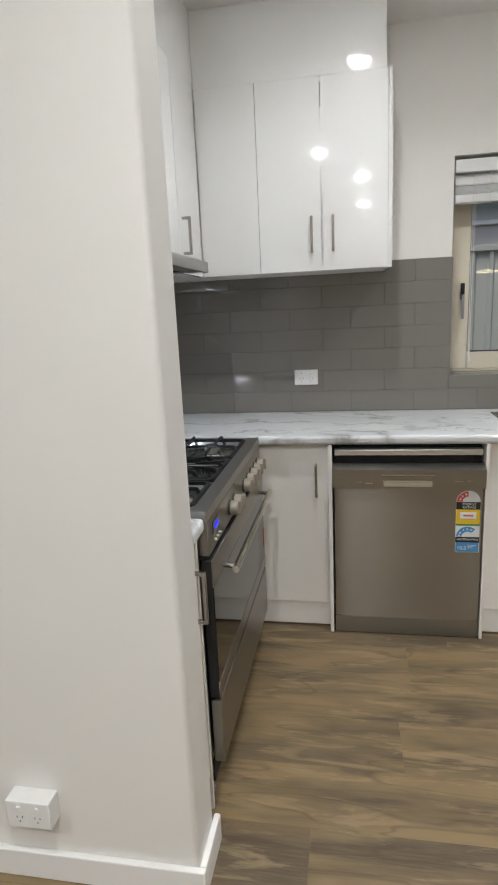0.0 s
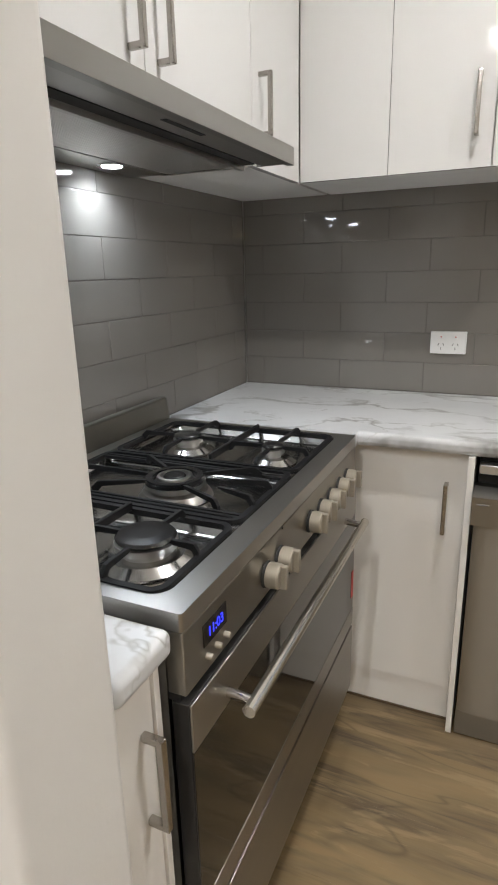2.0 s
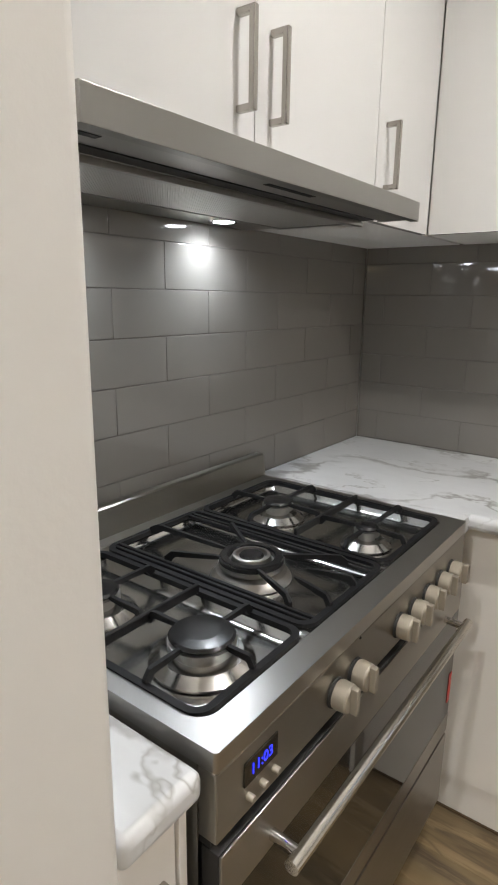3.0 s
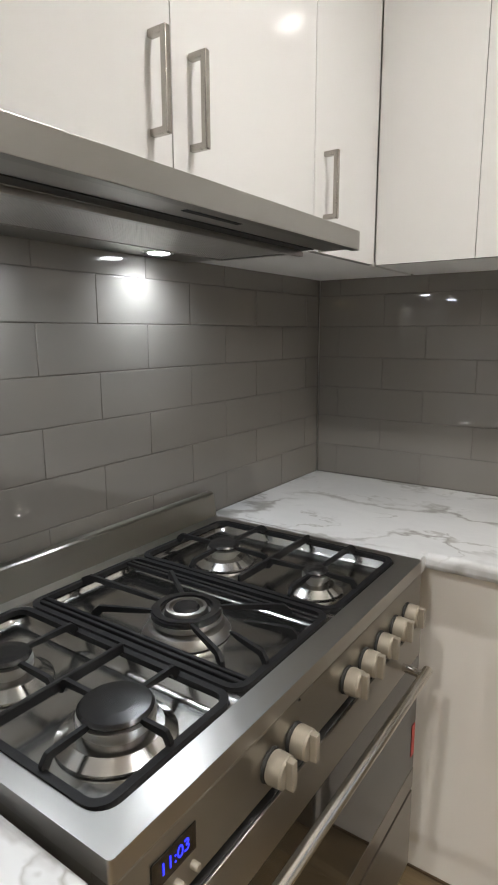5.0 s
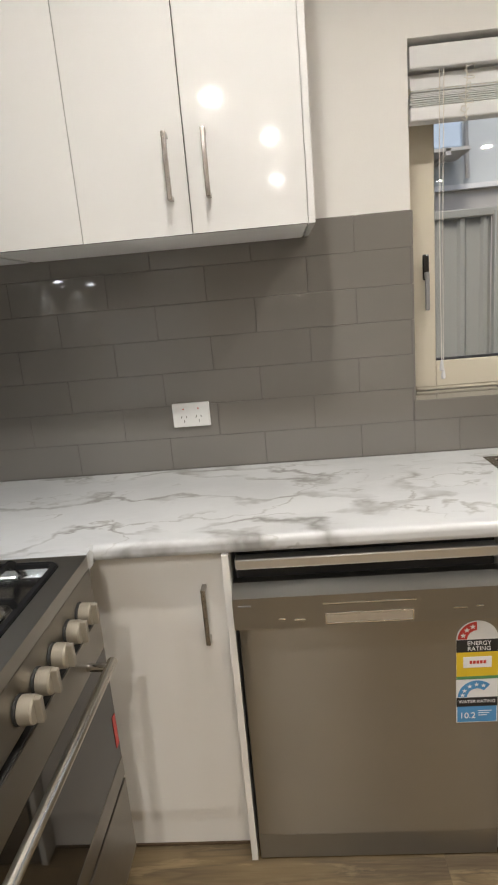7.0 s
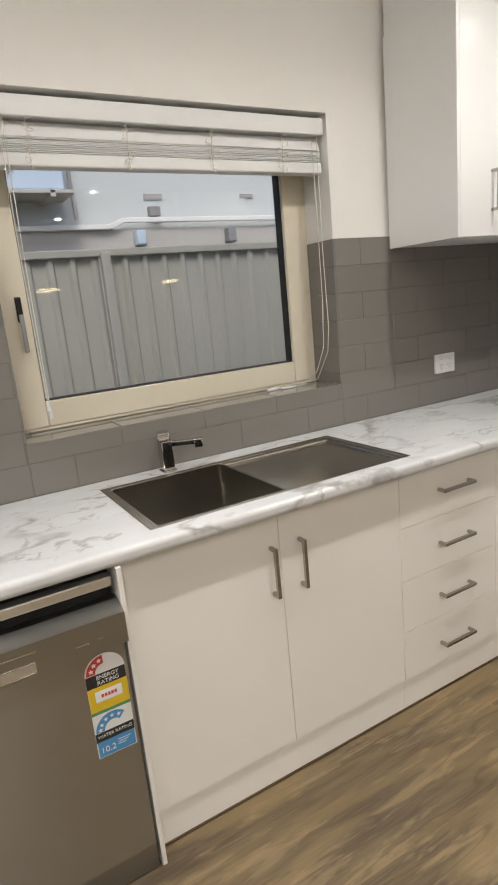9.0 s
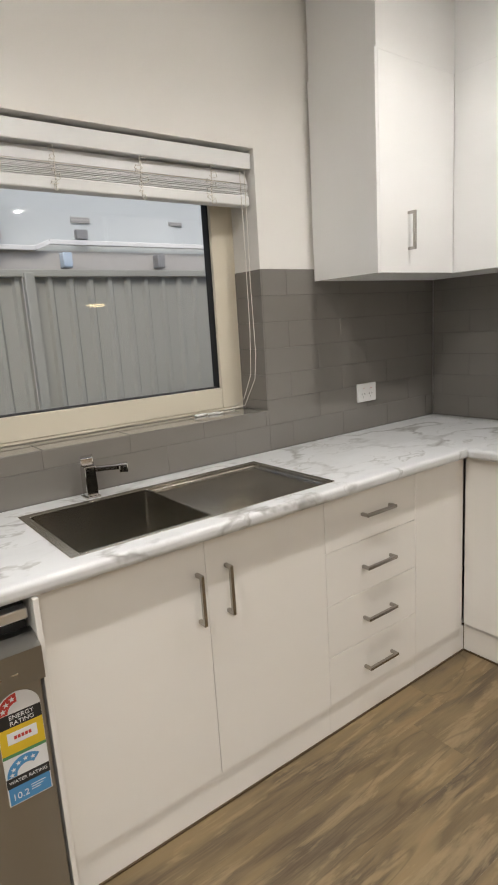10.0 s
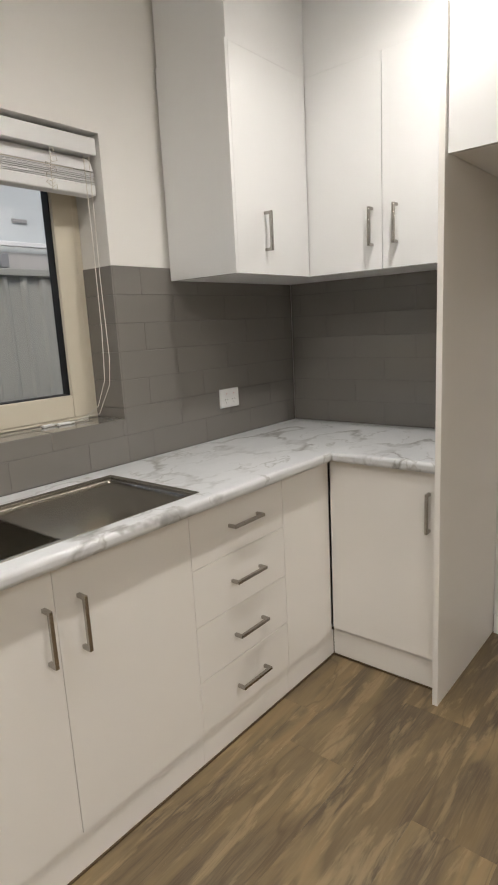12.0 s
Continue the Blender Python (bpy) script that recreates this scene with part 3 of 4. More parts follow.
def is_front(a, b):
    run = abs(a.y - WF) < 1e-4 and abs(b.y - WF) < 1e-4 and min(a.x, b.x) > 0.6 and max(a.x, b.x) < 3.191
    leg = abs(a.x - 3.19) < 1e-4 and abs(b.x - 3.19) < 1e-4 and max(a.y, b.y) < WF + 1e-4
    return run or leg


worktop = tagged(part("worktop", slab(cells, 0.8605, 0.90, is_front), M_MARBLE), "white marble-look laminate worktop with grey veins", "worktop")
tagged(part("worktop", box(0.0, 0.612, -1.699, -1.578, 0.8605, 0.90, 0.013, 4), M_MARBLE), "short white marble-look worktop beside the cooker", "worktop")


# ---- sink and tap ----
def pressed(x0, x1, y0, y1, z0, z1, r):
    """An open tray with rounded corners, pressed from one sheet."""
    bm = box(x0, x1, y0, y1, z0, z1)
    bm.normal_update()
    bmesh.ops.delete(bm, geom=[f for f in bm.faces if f.normal.z > 0.9], context="FACES")
    es = [e for e in bm.edges if len(e.link_faces) == 2]
    for f in bmesh.ops.bevel(bm, geom=es, offset=r, segments=4, affect="EDGES", profile=0.5)["faces"]:
        f.smooth = True
    bmesh.ops.recalc_face_normals(bm, faces=bm.faces)
    bmesh.ops.solidify(bm, geom=list(bm.faces), thickness=0.0015)
    return bm


def sink():
    s = thing("sink", "brushed steel inset sink with one bowl and a drainer", "sink")
    bm = bmesh.new()
    X0, X1, Y0, Y1 = 1.642, 2.530, -0.530, -0.096
    Z = 0.9025
    # flat rim
    add_box(bm, X0, 1.668, Y0, Y1, Z - 0.0025, Z, 0.0008, 1)
    add_box(bm, 1.668, X1, Y1 - 0.026, Y1, Z - 0.0025, Z, 0.0008, 1)
    add_box(bm, 1.668, X1, Y0, Y0 + 0.012, Z - 0.0025, Z, 0.0008, 1)
    add_box(bm, 2.508, X1, Y0 + 0.012, Y1 - 0.026, Z - 0.0025, Z, 0.0008, 1)
    part("rim", bm, M_SINK, s)
    bx0, bx1, by0, by1, bz = 1.667, 2.054, -0.519, -0.121, 0.70
    part("bowl", pressed(bx0, bx1, by0, by1, bz, Z - 0.002, 0.014), M_SINK, s)
    part("waste", lathe([(0.045, bz + 0.001), (0.045, bz + 0.003), (0.036, bz + 0.003), (0.03, bz + 0.001)], ((bx0 + bx1) / 2, -0.32, 0)), M_CHROME, s)
    part("drainer", pressed(2.057, 2.509, -0.519, -0.121, 0.889, Z - 0.002, 0.006), M_SINK, s)


sink()


def tap():
    t = thing("tap", "square chrome mixer tap behind the sink bowl", "tap")
    bx, by = 1.888, -0.058
    part("base", box(bx - 0.025, bx + 0.025, by - 0.025, by + 0.025, 0.900, 0.907, 0.002), M_CHROME, t)
    part("body", box(bx - 0.020, bx + 0.020, by - 0.020, by + 0.020, 0.907, 1.006, 0.003), M_CHROME, t)
    part("lever", box(bx - 0.020, bx + 0.020, by - 0.026, by + 0.026, 1.010, 1.036, 0.003, 2, Matrix.Translation((bx, by, 1.01)) @ pose(0, 0, 0, 0, -4, -22) @ Matrix.Translation((-bx, -by, -1.01))), M_CHROME, t)
    m = Matrix.Translation((bx, by, 0)) @ pose(0, 0, 0, 0, 0, -24)
    sp = part("spout", box(0.014, 0.120, -0.012, 0.012, 0.984, 1.001, 0.002, 2, m), M_CHROME, t)
    part("nozzle", box(0.098, 0.126, -0.014, 0.014, 0.972, 1.003, 0.003, 2, m), M_CHROME, sp)


tap()


# ---- cooker ----
SY0, SY1, SXF, SZ = -1.564, -0.664, 0.616, 0.911


def cooker():
    c = thing("cooker", "wide stainless steel freestanding cooker with five gas burners", "cooker")
    bm = bmesh.new()
    add_box(bm, 0.02, 0.585, SY0 + 0.002, SY0 + 0.006, 0.09, SZ - 0.03)
    add_box(bm, 0.02, 0.585, SY1 - 0.006, SY1 - 0.002, 0.09, SZ - 0.03)
    add_box(bm, 0.02, 0.585, SY0 + 0.006, SY1 - 0.006, 0.09, 0.12)
    add_box(bm, 0.560, 0.585, SY0 + 0.006, SY1 - 0.006, 0.12, SZ - 0.03)
    part("body", bm, M_STEELV, c)
    # hob: a rounded steel rim round a sunken tray
    bm = bmesh.new()
    outer = rounded_outline(0.03, SXF, SY0, SY1, 0.006)
    inner = rounded_outline(0.075, 0.572, SY0 + 0.028, SY1 - 0.028, 0.03)
    add_ring(bm, outer, inner, SZ - 0.028, SZ)
    part("hob_rim", bm, M_STEELT, c)
    # three pressed basins with sloping sides, and the ridges between them
    cuts = (SY0 + 0.026, -1.2875, -0.9995, SY1 - 0.026)
    for a, b in zip(cuts, cuts[1:]):
        tray, rings = bmesh.new(), []
        for inset, r, dz in ((0.0, 0.0006, 0.003), (0.008, 0.016, 0.003), (0.010, 0.018, 0.005), (0.018, 0.022, 0.019), (0.022, 0.025, 0.0225), (0.027, 0.028, 0.0235)):
            rings.append([tray.verts.new((x, y, SZ - dz)) for x, y in rounded_outline(0.073 + inset, 0.574 - inset, a + inset, b - inset, r)])
        for p, q in zip(rings, rings[1:]):
            for i in range(len(p)):
                k = (i + 1) % len(p)
                tray.faces.new((p[i], p[k], q[k], q[i])).smooth = True
        tray.faces.new(rings[-1])
        part("burner_tray", tray, M_TRAY, c, "polished steel burner tray")
    bm = bmesh.new()
    ends = [[bm.verts.new((x, y, z)) for x, z in ((0.012, SZ - 0.03), (0.044, SZ - 0.03), (0.044, SZ + 0.002), (0.036, 0.971), (0.030, 0.974), (0.012, 0.974))] for y in (SY0, SY1)]
    for i in range(6):
        k = (i + 1) % 6
        bm.faces.new((ends[0][i], ends[0][k], ends[1][k], ends[1][i]))
    bm.faces.new(ends[0])
    bm.faces.new(ends[1][::-1])
    part("upstand", bm, M_STEELP, c, "sloping steel splash upstand")
    part("control_panel", box(0.586, SXF, SY0, SY1, 0.783, SZ - 0.0285, 0.003), M_STEELP, c)
    # display, digits and buttons
    d = part("clock_display", box(SXF, SXF + 0.002, -1.513, -1.441, 0.826, 0.862, 0.0008, 1), M_OVENGLASS, c, "black clock display with blue digits")
    lettering("11:03", 0.022, M_BLUE, d, pose(SXF + 0.0026, -1.477, 0.844, 90, 0, 90), "digits")
    for y in (-1.503, -1.475, -1.447):
        part("button", lathe([(0.005, 0), (0.005, 0.008), (0.004, 0.010)], (SXF, y, 0.808), "x", 14), M_KNOB, c)
    part("pilot_lamp", lathe([(0.0025, 0), (0.002, 0.0015)], (SXF, -1.205, 0.878), "x", 10), M_DARK, c)
    for y in (-1.283, -1.219, -1.043, -0.973, -0.901, -0.825, -0.758):
        k = part("knob", lathe([(0.0225, 0.005), (0.0235, 0.009), (0.0225, 0.026), (0.020, 0.029)], (SXF, y, 0.824), "x", 28), M_KNOB, c, "champagne metal knob")
        # near-black disc stands in for the shadow at the knob's base
        part("base_shade", lathe([(0.0245, 0.0), (0.0235, 0.004), (0.018, 0.006)], (SXF, y, 0.824), "x", 28), M_DARK, k)
        part("grip", box(SXF + 0.028, SXF + 0.040, y - 0.006, y + 0.006, 0.803, 0.846, 0.002, 2), M_KNOB, k)
    # oven door with window, handle, and drawer
    XD = 0.622
    part("door_gap", box(0.585, 0.604, SY0 + 0.004, SY1 - 0.004, 0.769, 0.784), M_DARK, c)
    door = part("oven_door", box(0.590, XD - 0.004, SY0 + 0.002, SY1 - 0.002, 0.348, 0.769, 0.002), M_DARK, c, "oven door with a dark glass front")
    part("top_band", box(XD - 0.004, XD, SY0 + 0.002, SY1 - 0.002, 0.690, 0.769, 0.0015), M_STEELP, door)
    part("bottom_band", box(XD - 0.004, XD, SY0 + 0.002, SY1 - 0.002, 0.348, 0.400, 0.0015), M_STEELP, door)
    part("window", box(XD - 0.004, XD - 0.001, SY0 + 0.002, SY1 - 0.002, 0.401, 0.689, 0.001, 1), M_OVENGLASS, door, "smoky oven glass")
    bm = tube([(0.667, -1.478, 0.708), (0.667, -0.752, 0.708)], 0.0105, 16)
    part("handle", bm, M_SATINM, door, "round polished steel towel-bar handle")
    for y in (-1.455, -0.775):
        part("handle_post", tube([(XD - 0.002, y, 0.712), (0.668, y, 0.708)], 0.0085, 14), M_CHROME, door)
    part("sticker", box(XD - 0.0005, XD + 0.0003, -0.690, -0.672, 0.440, 0.520), M_RED, door, "faded red sticker")
    dr = part("storage_drawer", box(0.592, XD, SY0 + 0.002, SY1 - 0.002, 0.135, 0.338, 0.002), M_STEELP, c)
    part("plinth", box(0.55, 0.588, SY0 + 0.006, SY1 - 0.006, 0.06, 0.135, 0.001), M_DARK, c)
    for x in (0.10, 0.56):
        for y in (SY0 + 0.04, SY1 - 0.04):
            part("foot", lathe([(0.022, 0.0), (0.020, 0.012), (0.014, 0.014), (0.014, 0.095)], (x, y, 0), "z", 16), M_STEEL, c)
    # burners: skirt, ring with slots, cap
    zt = SZ - 0.009
    for x, y, r in ((0.464, -1.415, 0.050), (0.240, -1.425, 0.036), (0.228, -0.872, 0.036), (0.470, -0.885, 0.026)):
        zb = zt - 0.0128
        b = part("burner", lathe([(r + 0.030, zb), (r + 0.029, zb + 0.003), (r + 0.014, zb + 0.012), (r + 0.012, zb + 0.0135), (r - 0.008, zb + 0.0135)], (x, y, 0), "z", 40), M_TRAY, c)
        part("flame_ring", lathe([(r - 0.008, zb + 0.0135), (r - 0.007, zb + 0.022), (r + 0.0015, zb + 0.024), (r + 0.0015, zb + 0.035), (r - 0.006, zb + 0.037)], (x, y, 0), "z", 40), M_STEELT, b)
        part("cap", lathe([(r - 0.010, zt + 0.024), (r - 0.002, zt + 0.025), (r, zt + 0.029), (r - 0.004, zt + 0.033), (r * 0.5, zt + 0.0345)], (x, y, 0), "z", 40), M_ENAMEL, b, "black enamel burner cap")
    x, y = 0.362, -1.158
    b = part("burner", lathe([(0.078, zt - 0.0128), (0.076, zt - 0.008), (0.068, zt + 0.002), (0.060, zt + 0.004), (0.055, zt + 0.006), (0.055, zt + 0.011), (0.063, zt + 0.012), (0.063, zt + 0.020)], (x, y, 0), "z", 48), M_STEELT, c, "triple-ring wok burner")
    bm = bmesh.new()
    n = 48
    add_ring(bm, [(x + 0.062 * math.cos(i * 2 * math.pi / n), y + 0.062 * math.sin(i * 2 * math.pi / n)) for i in range(n)],
             [(x + 0.044 * math.cos(i * 2 * math.pi / n), y + 0.044 * math.sin(i * 2 * math.pi / n)) for i in range(n)], zt + 0.020, zt + 0.031)
    bmesh.ops.bevel(bm, geom=[e for e in bm.edges if abs(e.verts[0].co.z - e.verts[1].co.z) < 1e-5 and e.verts[0].co.z > zt + 0.03], offset=0.003, segments=2, affect="EDGES")
    part("outer_cap", bm, M_ENAMEL, b)
    part("inner_ring", lathe([(0.040, zt + 0.018), (0.036, zt + 0.032), (0.030, zt + 0.033), (0.028, zt + 0.024)], (x, y, 0), "z", 40), M_STEELT, b)
    part("inner_cap", lathe([(0.020, zt + 0.022), (0.024, zt + 0.030), (0.020, zt + 0.034)], (x, y, 0), "z", 32), M_ENAMEL, b)

    # cast-iron trivets
    zf0, zf1 = SZ - 0.007, SZ + 0.003
    ztop = SZ + 0.021

    fingers = []

    def finger(_, p, q, w=0.0033):
        """A tapered upright blade from the frame at p to its tip at q."""
        bm = bmesh.new()
        fingers.append(bm)
        p, q = Vector((*p, 0)), Vector((*q, 0))
        d = (q - p).normalized()
        s = Vector((-d.y, d.x, 0)) * w
        L = (q - p).length
        prof = [(0, zf0 + 0.003, zf1 + 0.006), (0.10 * L, zf1 - 0.004, ztop - 0.001), (0.18 * L, ztop - 0.011, ztop), (0.8 * L, ztop - 0.008, ztop), (L, ztop - 0.005, ztop - 0.002)]
        sec = []
        for t, lo, hi in prof:
            o = p + d * t
            k = 1.0 if t < L else 0.6
            sec.append([bm.verts.new((o.x + s.x * k * a, o.y + s.y * k * a, z)) for a, z in ((1, lo), (1, hi), (-1, hi), (-1, lo))])
        for a, b2 in zip(sec, sec[1:]):
            for i in range(4):
                j = (i + 1) % 4
                bm.faces.new((a[i], a[j], b2[j], b2[i]))
        bm.faces.new(sec[0][::-1])
        bm.faces.new(sec[-1])

    def trivet(y0, y1, burners, kind):
        bm, bars = bmesh.new(), []
        x0, x1 = 0.082, 0.566
        out, inn = rounded_outline(x0, x1, y0, y1, 0.028), rounded_outline(x0 + 0.011, x1 - 0.011, y0 + 0.011, y1 - 0.011, 0.019)
        add_ring(bm, out, inn, zf0, zf1)
        if kind == "pair":
            xm = 0.352
            bars.append(box(xm - 0.0038, xm + 0.0038, y0 + 0.008, y1 - 0.008, zf1 - 0.004, ztop - 0.004, 0.002, 1))
            for bx, by, br in burners:
                finger(bm, (bx, y0 + 0.006), (bx, by - br * 0.55))
                finger(bm, (bx, y1 - 0.006), (bx, by + br * 0.55))
                ex = x1 - 0.006 if bx > xm else x0 + 0.006
                finger(bm, (ex, by), (bx + (br * 0.55 if bx > xm else -br * 0.55), by))
                finger(bm, (xm, by), (bx + (-br * 0.55 if bx > xm else br * 0.55), by))
        else:
            bx, by, br = burners[0]
            for yy in (y0 + 0.024, y0 + 0.037, y1 - 0.037, y1 - 0.024):
                bars.append(box(x0 + 0.008, x1 - 0.008, yy - 0.004, yy + 0.004, zf0 + 0.001, zf1 - 0.001, 0.0015, 1))
            finger(bm, (x0 + 0.006, by), (bx - 0.045, by))
            finger(bm, (x1 - 0.006, by + 0.045), (bx + 0.11, by + 0.02))
            finger(bm, (x1 - 0.006, by - 0.045), (bx + 0.11, by - 0.02))
            for sx in (-1, 1):
                for sy in (-1, 1):
                    finger(bm, (bx + sx * 0.145, (y1 - 0.04) if sy > 0 else (y0 + 0.04)), (bx + sx * 0.034, by + sy * 0.034))
        tr = part("trivet", bm, M_IRON, c, "black cast-iron pan support")
        for b in bars:
            part("bar", b, M_IRON, tr)
        for f in fingers:
            part("finger", f, M_IRON, tr)
        fingers.clear()

    trivet(-1.536, -1.290, [(0.464, -1.415, 0.050), (0.240, -1.425, 0.036)], "pair")
    trivet(-1.284, -1.002, [(0.362, -1.158, 0.062)], "wok")
    trivet(-0.996, -0.692, [(0.228, -0.872, 0.036), (0.470, -0.885, 0.026)], "pair")


cooker()


# ---- range hood ----
def range_hood():
    h = thing("range_hood", "stainless steel slide-out range hood with two lights", "range hood")
    y0, y1 = -1.568, -0.660
    part("front_bar", box(0.424, 0.443, y0, y1, 1.576, 1.616, 0.001), M_STEEL, h)
    part("end_cap", box(0.345, 0.4235, y0 + 0.001, y0 + 0.006, 1.580, 1.614, 0.001), M_DARK, h)
    part("end_cap", box(0.345, 0.4235, y1 - 0.006, y1 - 0.001, 1.580, 1.614, 0.001), M_STEEL, h)
    visor = part("visor", box(0.362, 0.4235, y0 + 0.0065, y1 - 0.0065, 1.579, 1.588, 0.001), M_STEELT, h, "polished steel visor")
    for a, b in ((-1.187, -1.047), (-1.558, -1.513)):
        part("slot", box(0.396, 0.408, a, b, 1.5780, 1.5788), M_DARK, visor)
    # near-black filler paints the shade of the open gap over the canopy front
    part("rail_gap", box(0.3305, 0.3615, y0 + 0.02, y1 - 0.055, 1.5775, 1.590), M_DARK, h)
    bm = bmesh.new()
    add_box(bm, 0.004, 0.330, y0 + 0.045, y1 - 0.05, 1.576, 1.6195, 0.002)
    part("canopy", bm, M_STEEL, h)
    part("front_lip", box(0.321, 0.332, y0 + 0.045, y1 - 0.05, 1.566, 1.5755, 0.001), M_STEELT, h)
    part("filter", box(0.125, 0.318, y0 + 0.06, y1 - 0.075, 1.5725, 1.5755, 0.001), M_FILTER, h, "fine steel mesh grease filter")
    part("filter_frame", add_ring(bmesh.new(), [(0.110, y0 + 0.048), (0.326, y0 + 0.048), (0.326, y1 - 0.06), (0.110, y1 - 0.06)], [(0.124, y0 + 0.059), (0.319, y0 + 0.059), (0.319, y1 - 0.074), (0.124, y1 - 0.074)], 1.571, 1.5758), M_STEEL, h)
    for x, y in HOOD_LIGHTS:
        l = part("light_ring", lathe([(0.024, 1.574), (0.034, 1.573), (0.036, 1.5758)], (x, y, 0), "z", 28), M_CHROME, h)
        part("lens", lathe([(0.023, 1.5725), (0.024, 1.5745)], (x, y, 0), "z", 28), M_COOLLED, l, "glowing cool white lens")
        li = bpy.data.lights.new("hood_lamp", "AREA")
        li.shape, li.size, li.energy, li.color, li.spread = "DISK", 0.045, 0.45, (0.86, 0.93, 1.0), radians(145)
        new("hood_lamp", li).matrix_world = pose(x, y, 1.5715)


range_hood()


# ---- dishwasher ----
def curved_front(x0, x1, yb, yf, bulge, z0, z1, n=48):
    """A panel with a flat front that curves back towards its sides."""
    bm = bmesh.new()
    cols = []
    for i in range(n + 1):
        u = 2 * i / n - 1
        y = yf - bulge * (1 - abs(u) ** 10)
        cols.append([bm.verts.new((x0 + (x1 - x0) * i / n, yy, z)) for yy, z in ((yb, z0), (y, z0), (y, z1), (yb, z1))])
    for a, b in zip(cols, cols[1:]):
        for i in range(4):
            j = (i + 1) % 4
            bm.faces.new((a[i], b[i], b[j], a[j])).smooth = True
    bm.faces.new(cols[0])
    bm.faces.new(cols[-1][::-1])
    return bm


def dishwasher():
    d = thing("dishwasher", "brushed steel dishwasher under the worktop with rating labels", "dishwasher")
    X0, X1 = 0.916, 1.523
    part("body", box(X0 + 0.004, X1 - 0.004, -0.54, -0.02, 0.02, 0.845), M_DARK, d)
    part("top_bar", box(X0 + 0.006, X1 - 0.006, -0.578, -0.545, 0.812, 0.838, 0.004), M_BAR, d)
    bm = bmesh.new()
    prof = [(-0.545, 0.758), (-0.545, 0.778), (-0.572, 0.778), (-0.618, 0.761), (-0.618, 0.683), (-0.600, 0.678), (-0.600, 0.755)]
    rows = [[bm.verts.new((x, y, z)) for y, z in prof] for x in (X0 - 0.004, X1 + 0.002)]
    for i in range(len(prof)):
        j = (i + 1) % len(prof)
        bm.faces.new((rows[0][i], rows[0][j], rows[1][j], rows[1][i]))
    bm.faces.new(rows[0])
    bm.faces.new(rows[1][::-1])
    f = part("fascia", bm, M_STEEL, d)
    hb = bmesh.new()
    add_box(hb, 1.120, 1.318, -0.6195, -0.617, 0.688, 0.692, 0.0008, 1)
    add_box(hb, 1.120, 1.318, -0.6195, -0.617, 0.713, 0.716, 0.0008, 1)
    add_box(hb, 1.120, 1.123, -0.6195, -0.617, 0.692, 0.713)
    add_box(hb, 1.315, 1.318, -0.6195, -0.617, 0.692, 0.713)
    grip = part("grip", hb, M_CHROME, f)
    # paler steel than the fascia, in place of the light the recess reflects
    part("recess", box(1.123, 1.315, -0.6188, -0.617, 0.692, 0.713), M_BAR, grip)
    part("trim_line", box(1.116, 1.322, -0.6188, -0.617, 0.738, 0.7405), M_CHROME, f)
    for x0, x1, z in ((0.925, 0.953, 0.742), (1.015, 1.030, 0.706), (1.05, 1.075, 0.703), (1.405, 1.435, 0.713), (1.455, 1.470, 0.715)):
        part("button", box(x0, x1, -0.6188, -0.617, z - 0.002, z + 0.002, 0.0005, 1), M_GREYM if z > 0.74 else M_CHROME, f)
    part("door", curved_front(X0 + 0.004, X1 - 0.005, -0.56, -0.598, 0.0055, 0.088, 0.681), M_STEELV, d)
    part("plinth", box(X0 + 0.002, X1 - 0.004, -0.594, -0.57, 0.004, 0.083, 0.002), M_STEEL, d)
    part("foot", box(X0 + 0.05, X1 - 0.05, -0.5, -0.1, 0.0, 0.02), M_DARK, d)

    # energy and water rating labels on the door
    YL = -0.6044
    lab = part("rating_label", add_ring_plate(1.414, 1.509, 0.402, 0.622, YL), M_WHITEP, d, "white, yellow and blue rating label")

    def strip(name, x0, x1, z0, z1, mat, lift=0.0004):
        return part(name, box(x0, x1, YL - 0.0004 - lift, YL - 0.0002, z0, z1), mat, lab)

    strip("black_band", 1.4145, 1.5085, 0.590, 0.622, M_BLACKP)
    strip("yellow_field", 1.4145, 1.5085, 0.527, 0.590, M_YELLOW)
    strip("white_box", 1.430, 1.494, 0.550, 0.578, M_WHITEP, 0.0008)
    for i in range(5):
        strip("print_bar", 1.444 + i * 0.0078, 1.450 + i * 0.0078, 0.560, 0.568, M_RED, 0.0012)
    strip("green_band", 1.4145, 1.5085, 0.519, 0.527, M_GREENP)
    strip("black_band", 1.4145, 1.5085, 0.446, 0.470, M_BLACKP)
    strip("blue_field", 1.4165, 1.5065, 0.404, 0.446, M_BLUEP)
    for i in range(3):
        strip("print_bar", 1.464, 1.496 - 0.006 * i, 0.433 - i * 0.006, 0.4345 - i * 0.006, M_WHITEP, 0.0008)

    def arc(name, cx, cz, r0, r1, a0, a1, mat):
        bm = bmesh.new()
        n = 14
        ring = [[bm.verts.new((cx + r * math.cos(radians(a0 + (a1 - a0) * i / n)), y, cz + r * math.sin(radians(a0 + (a1 - a0) * i / n)))) for r, y in ((r0, YL - 0.0002), (r1, YL - 0.0002), (r1, YL - 0.001), (r0, YL - 0.001))] for i in range(n + 1)]
        for a, b in zip(ring, ring[1:]):
            for i in range(4):
                j = (i + 1) % 4
                bm.faces.new((a[i], a[j], b[j], b[i]))
        bm.faces.new(ring[0][::-1])
        bm.faces.new(ring[-1])
        part(name, bm, mat, lab)

    def star(cx, cz, r):
        bm = bmesh.new()
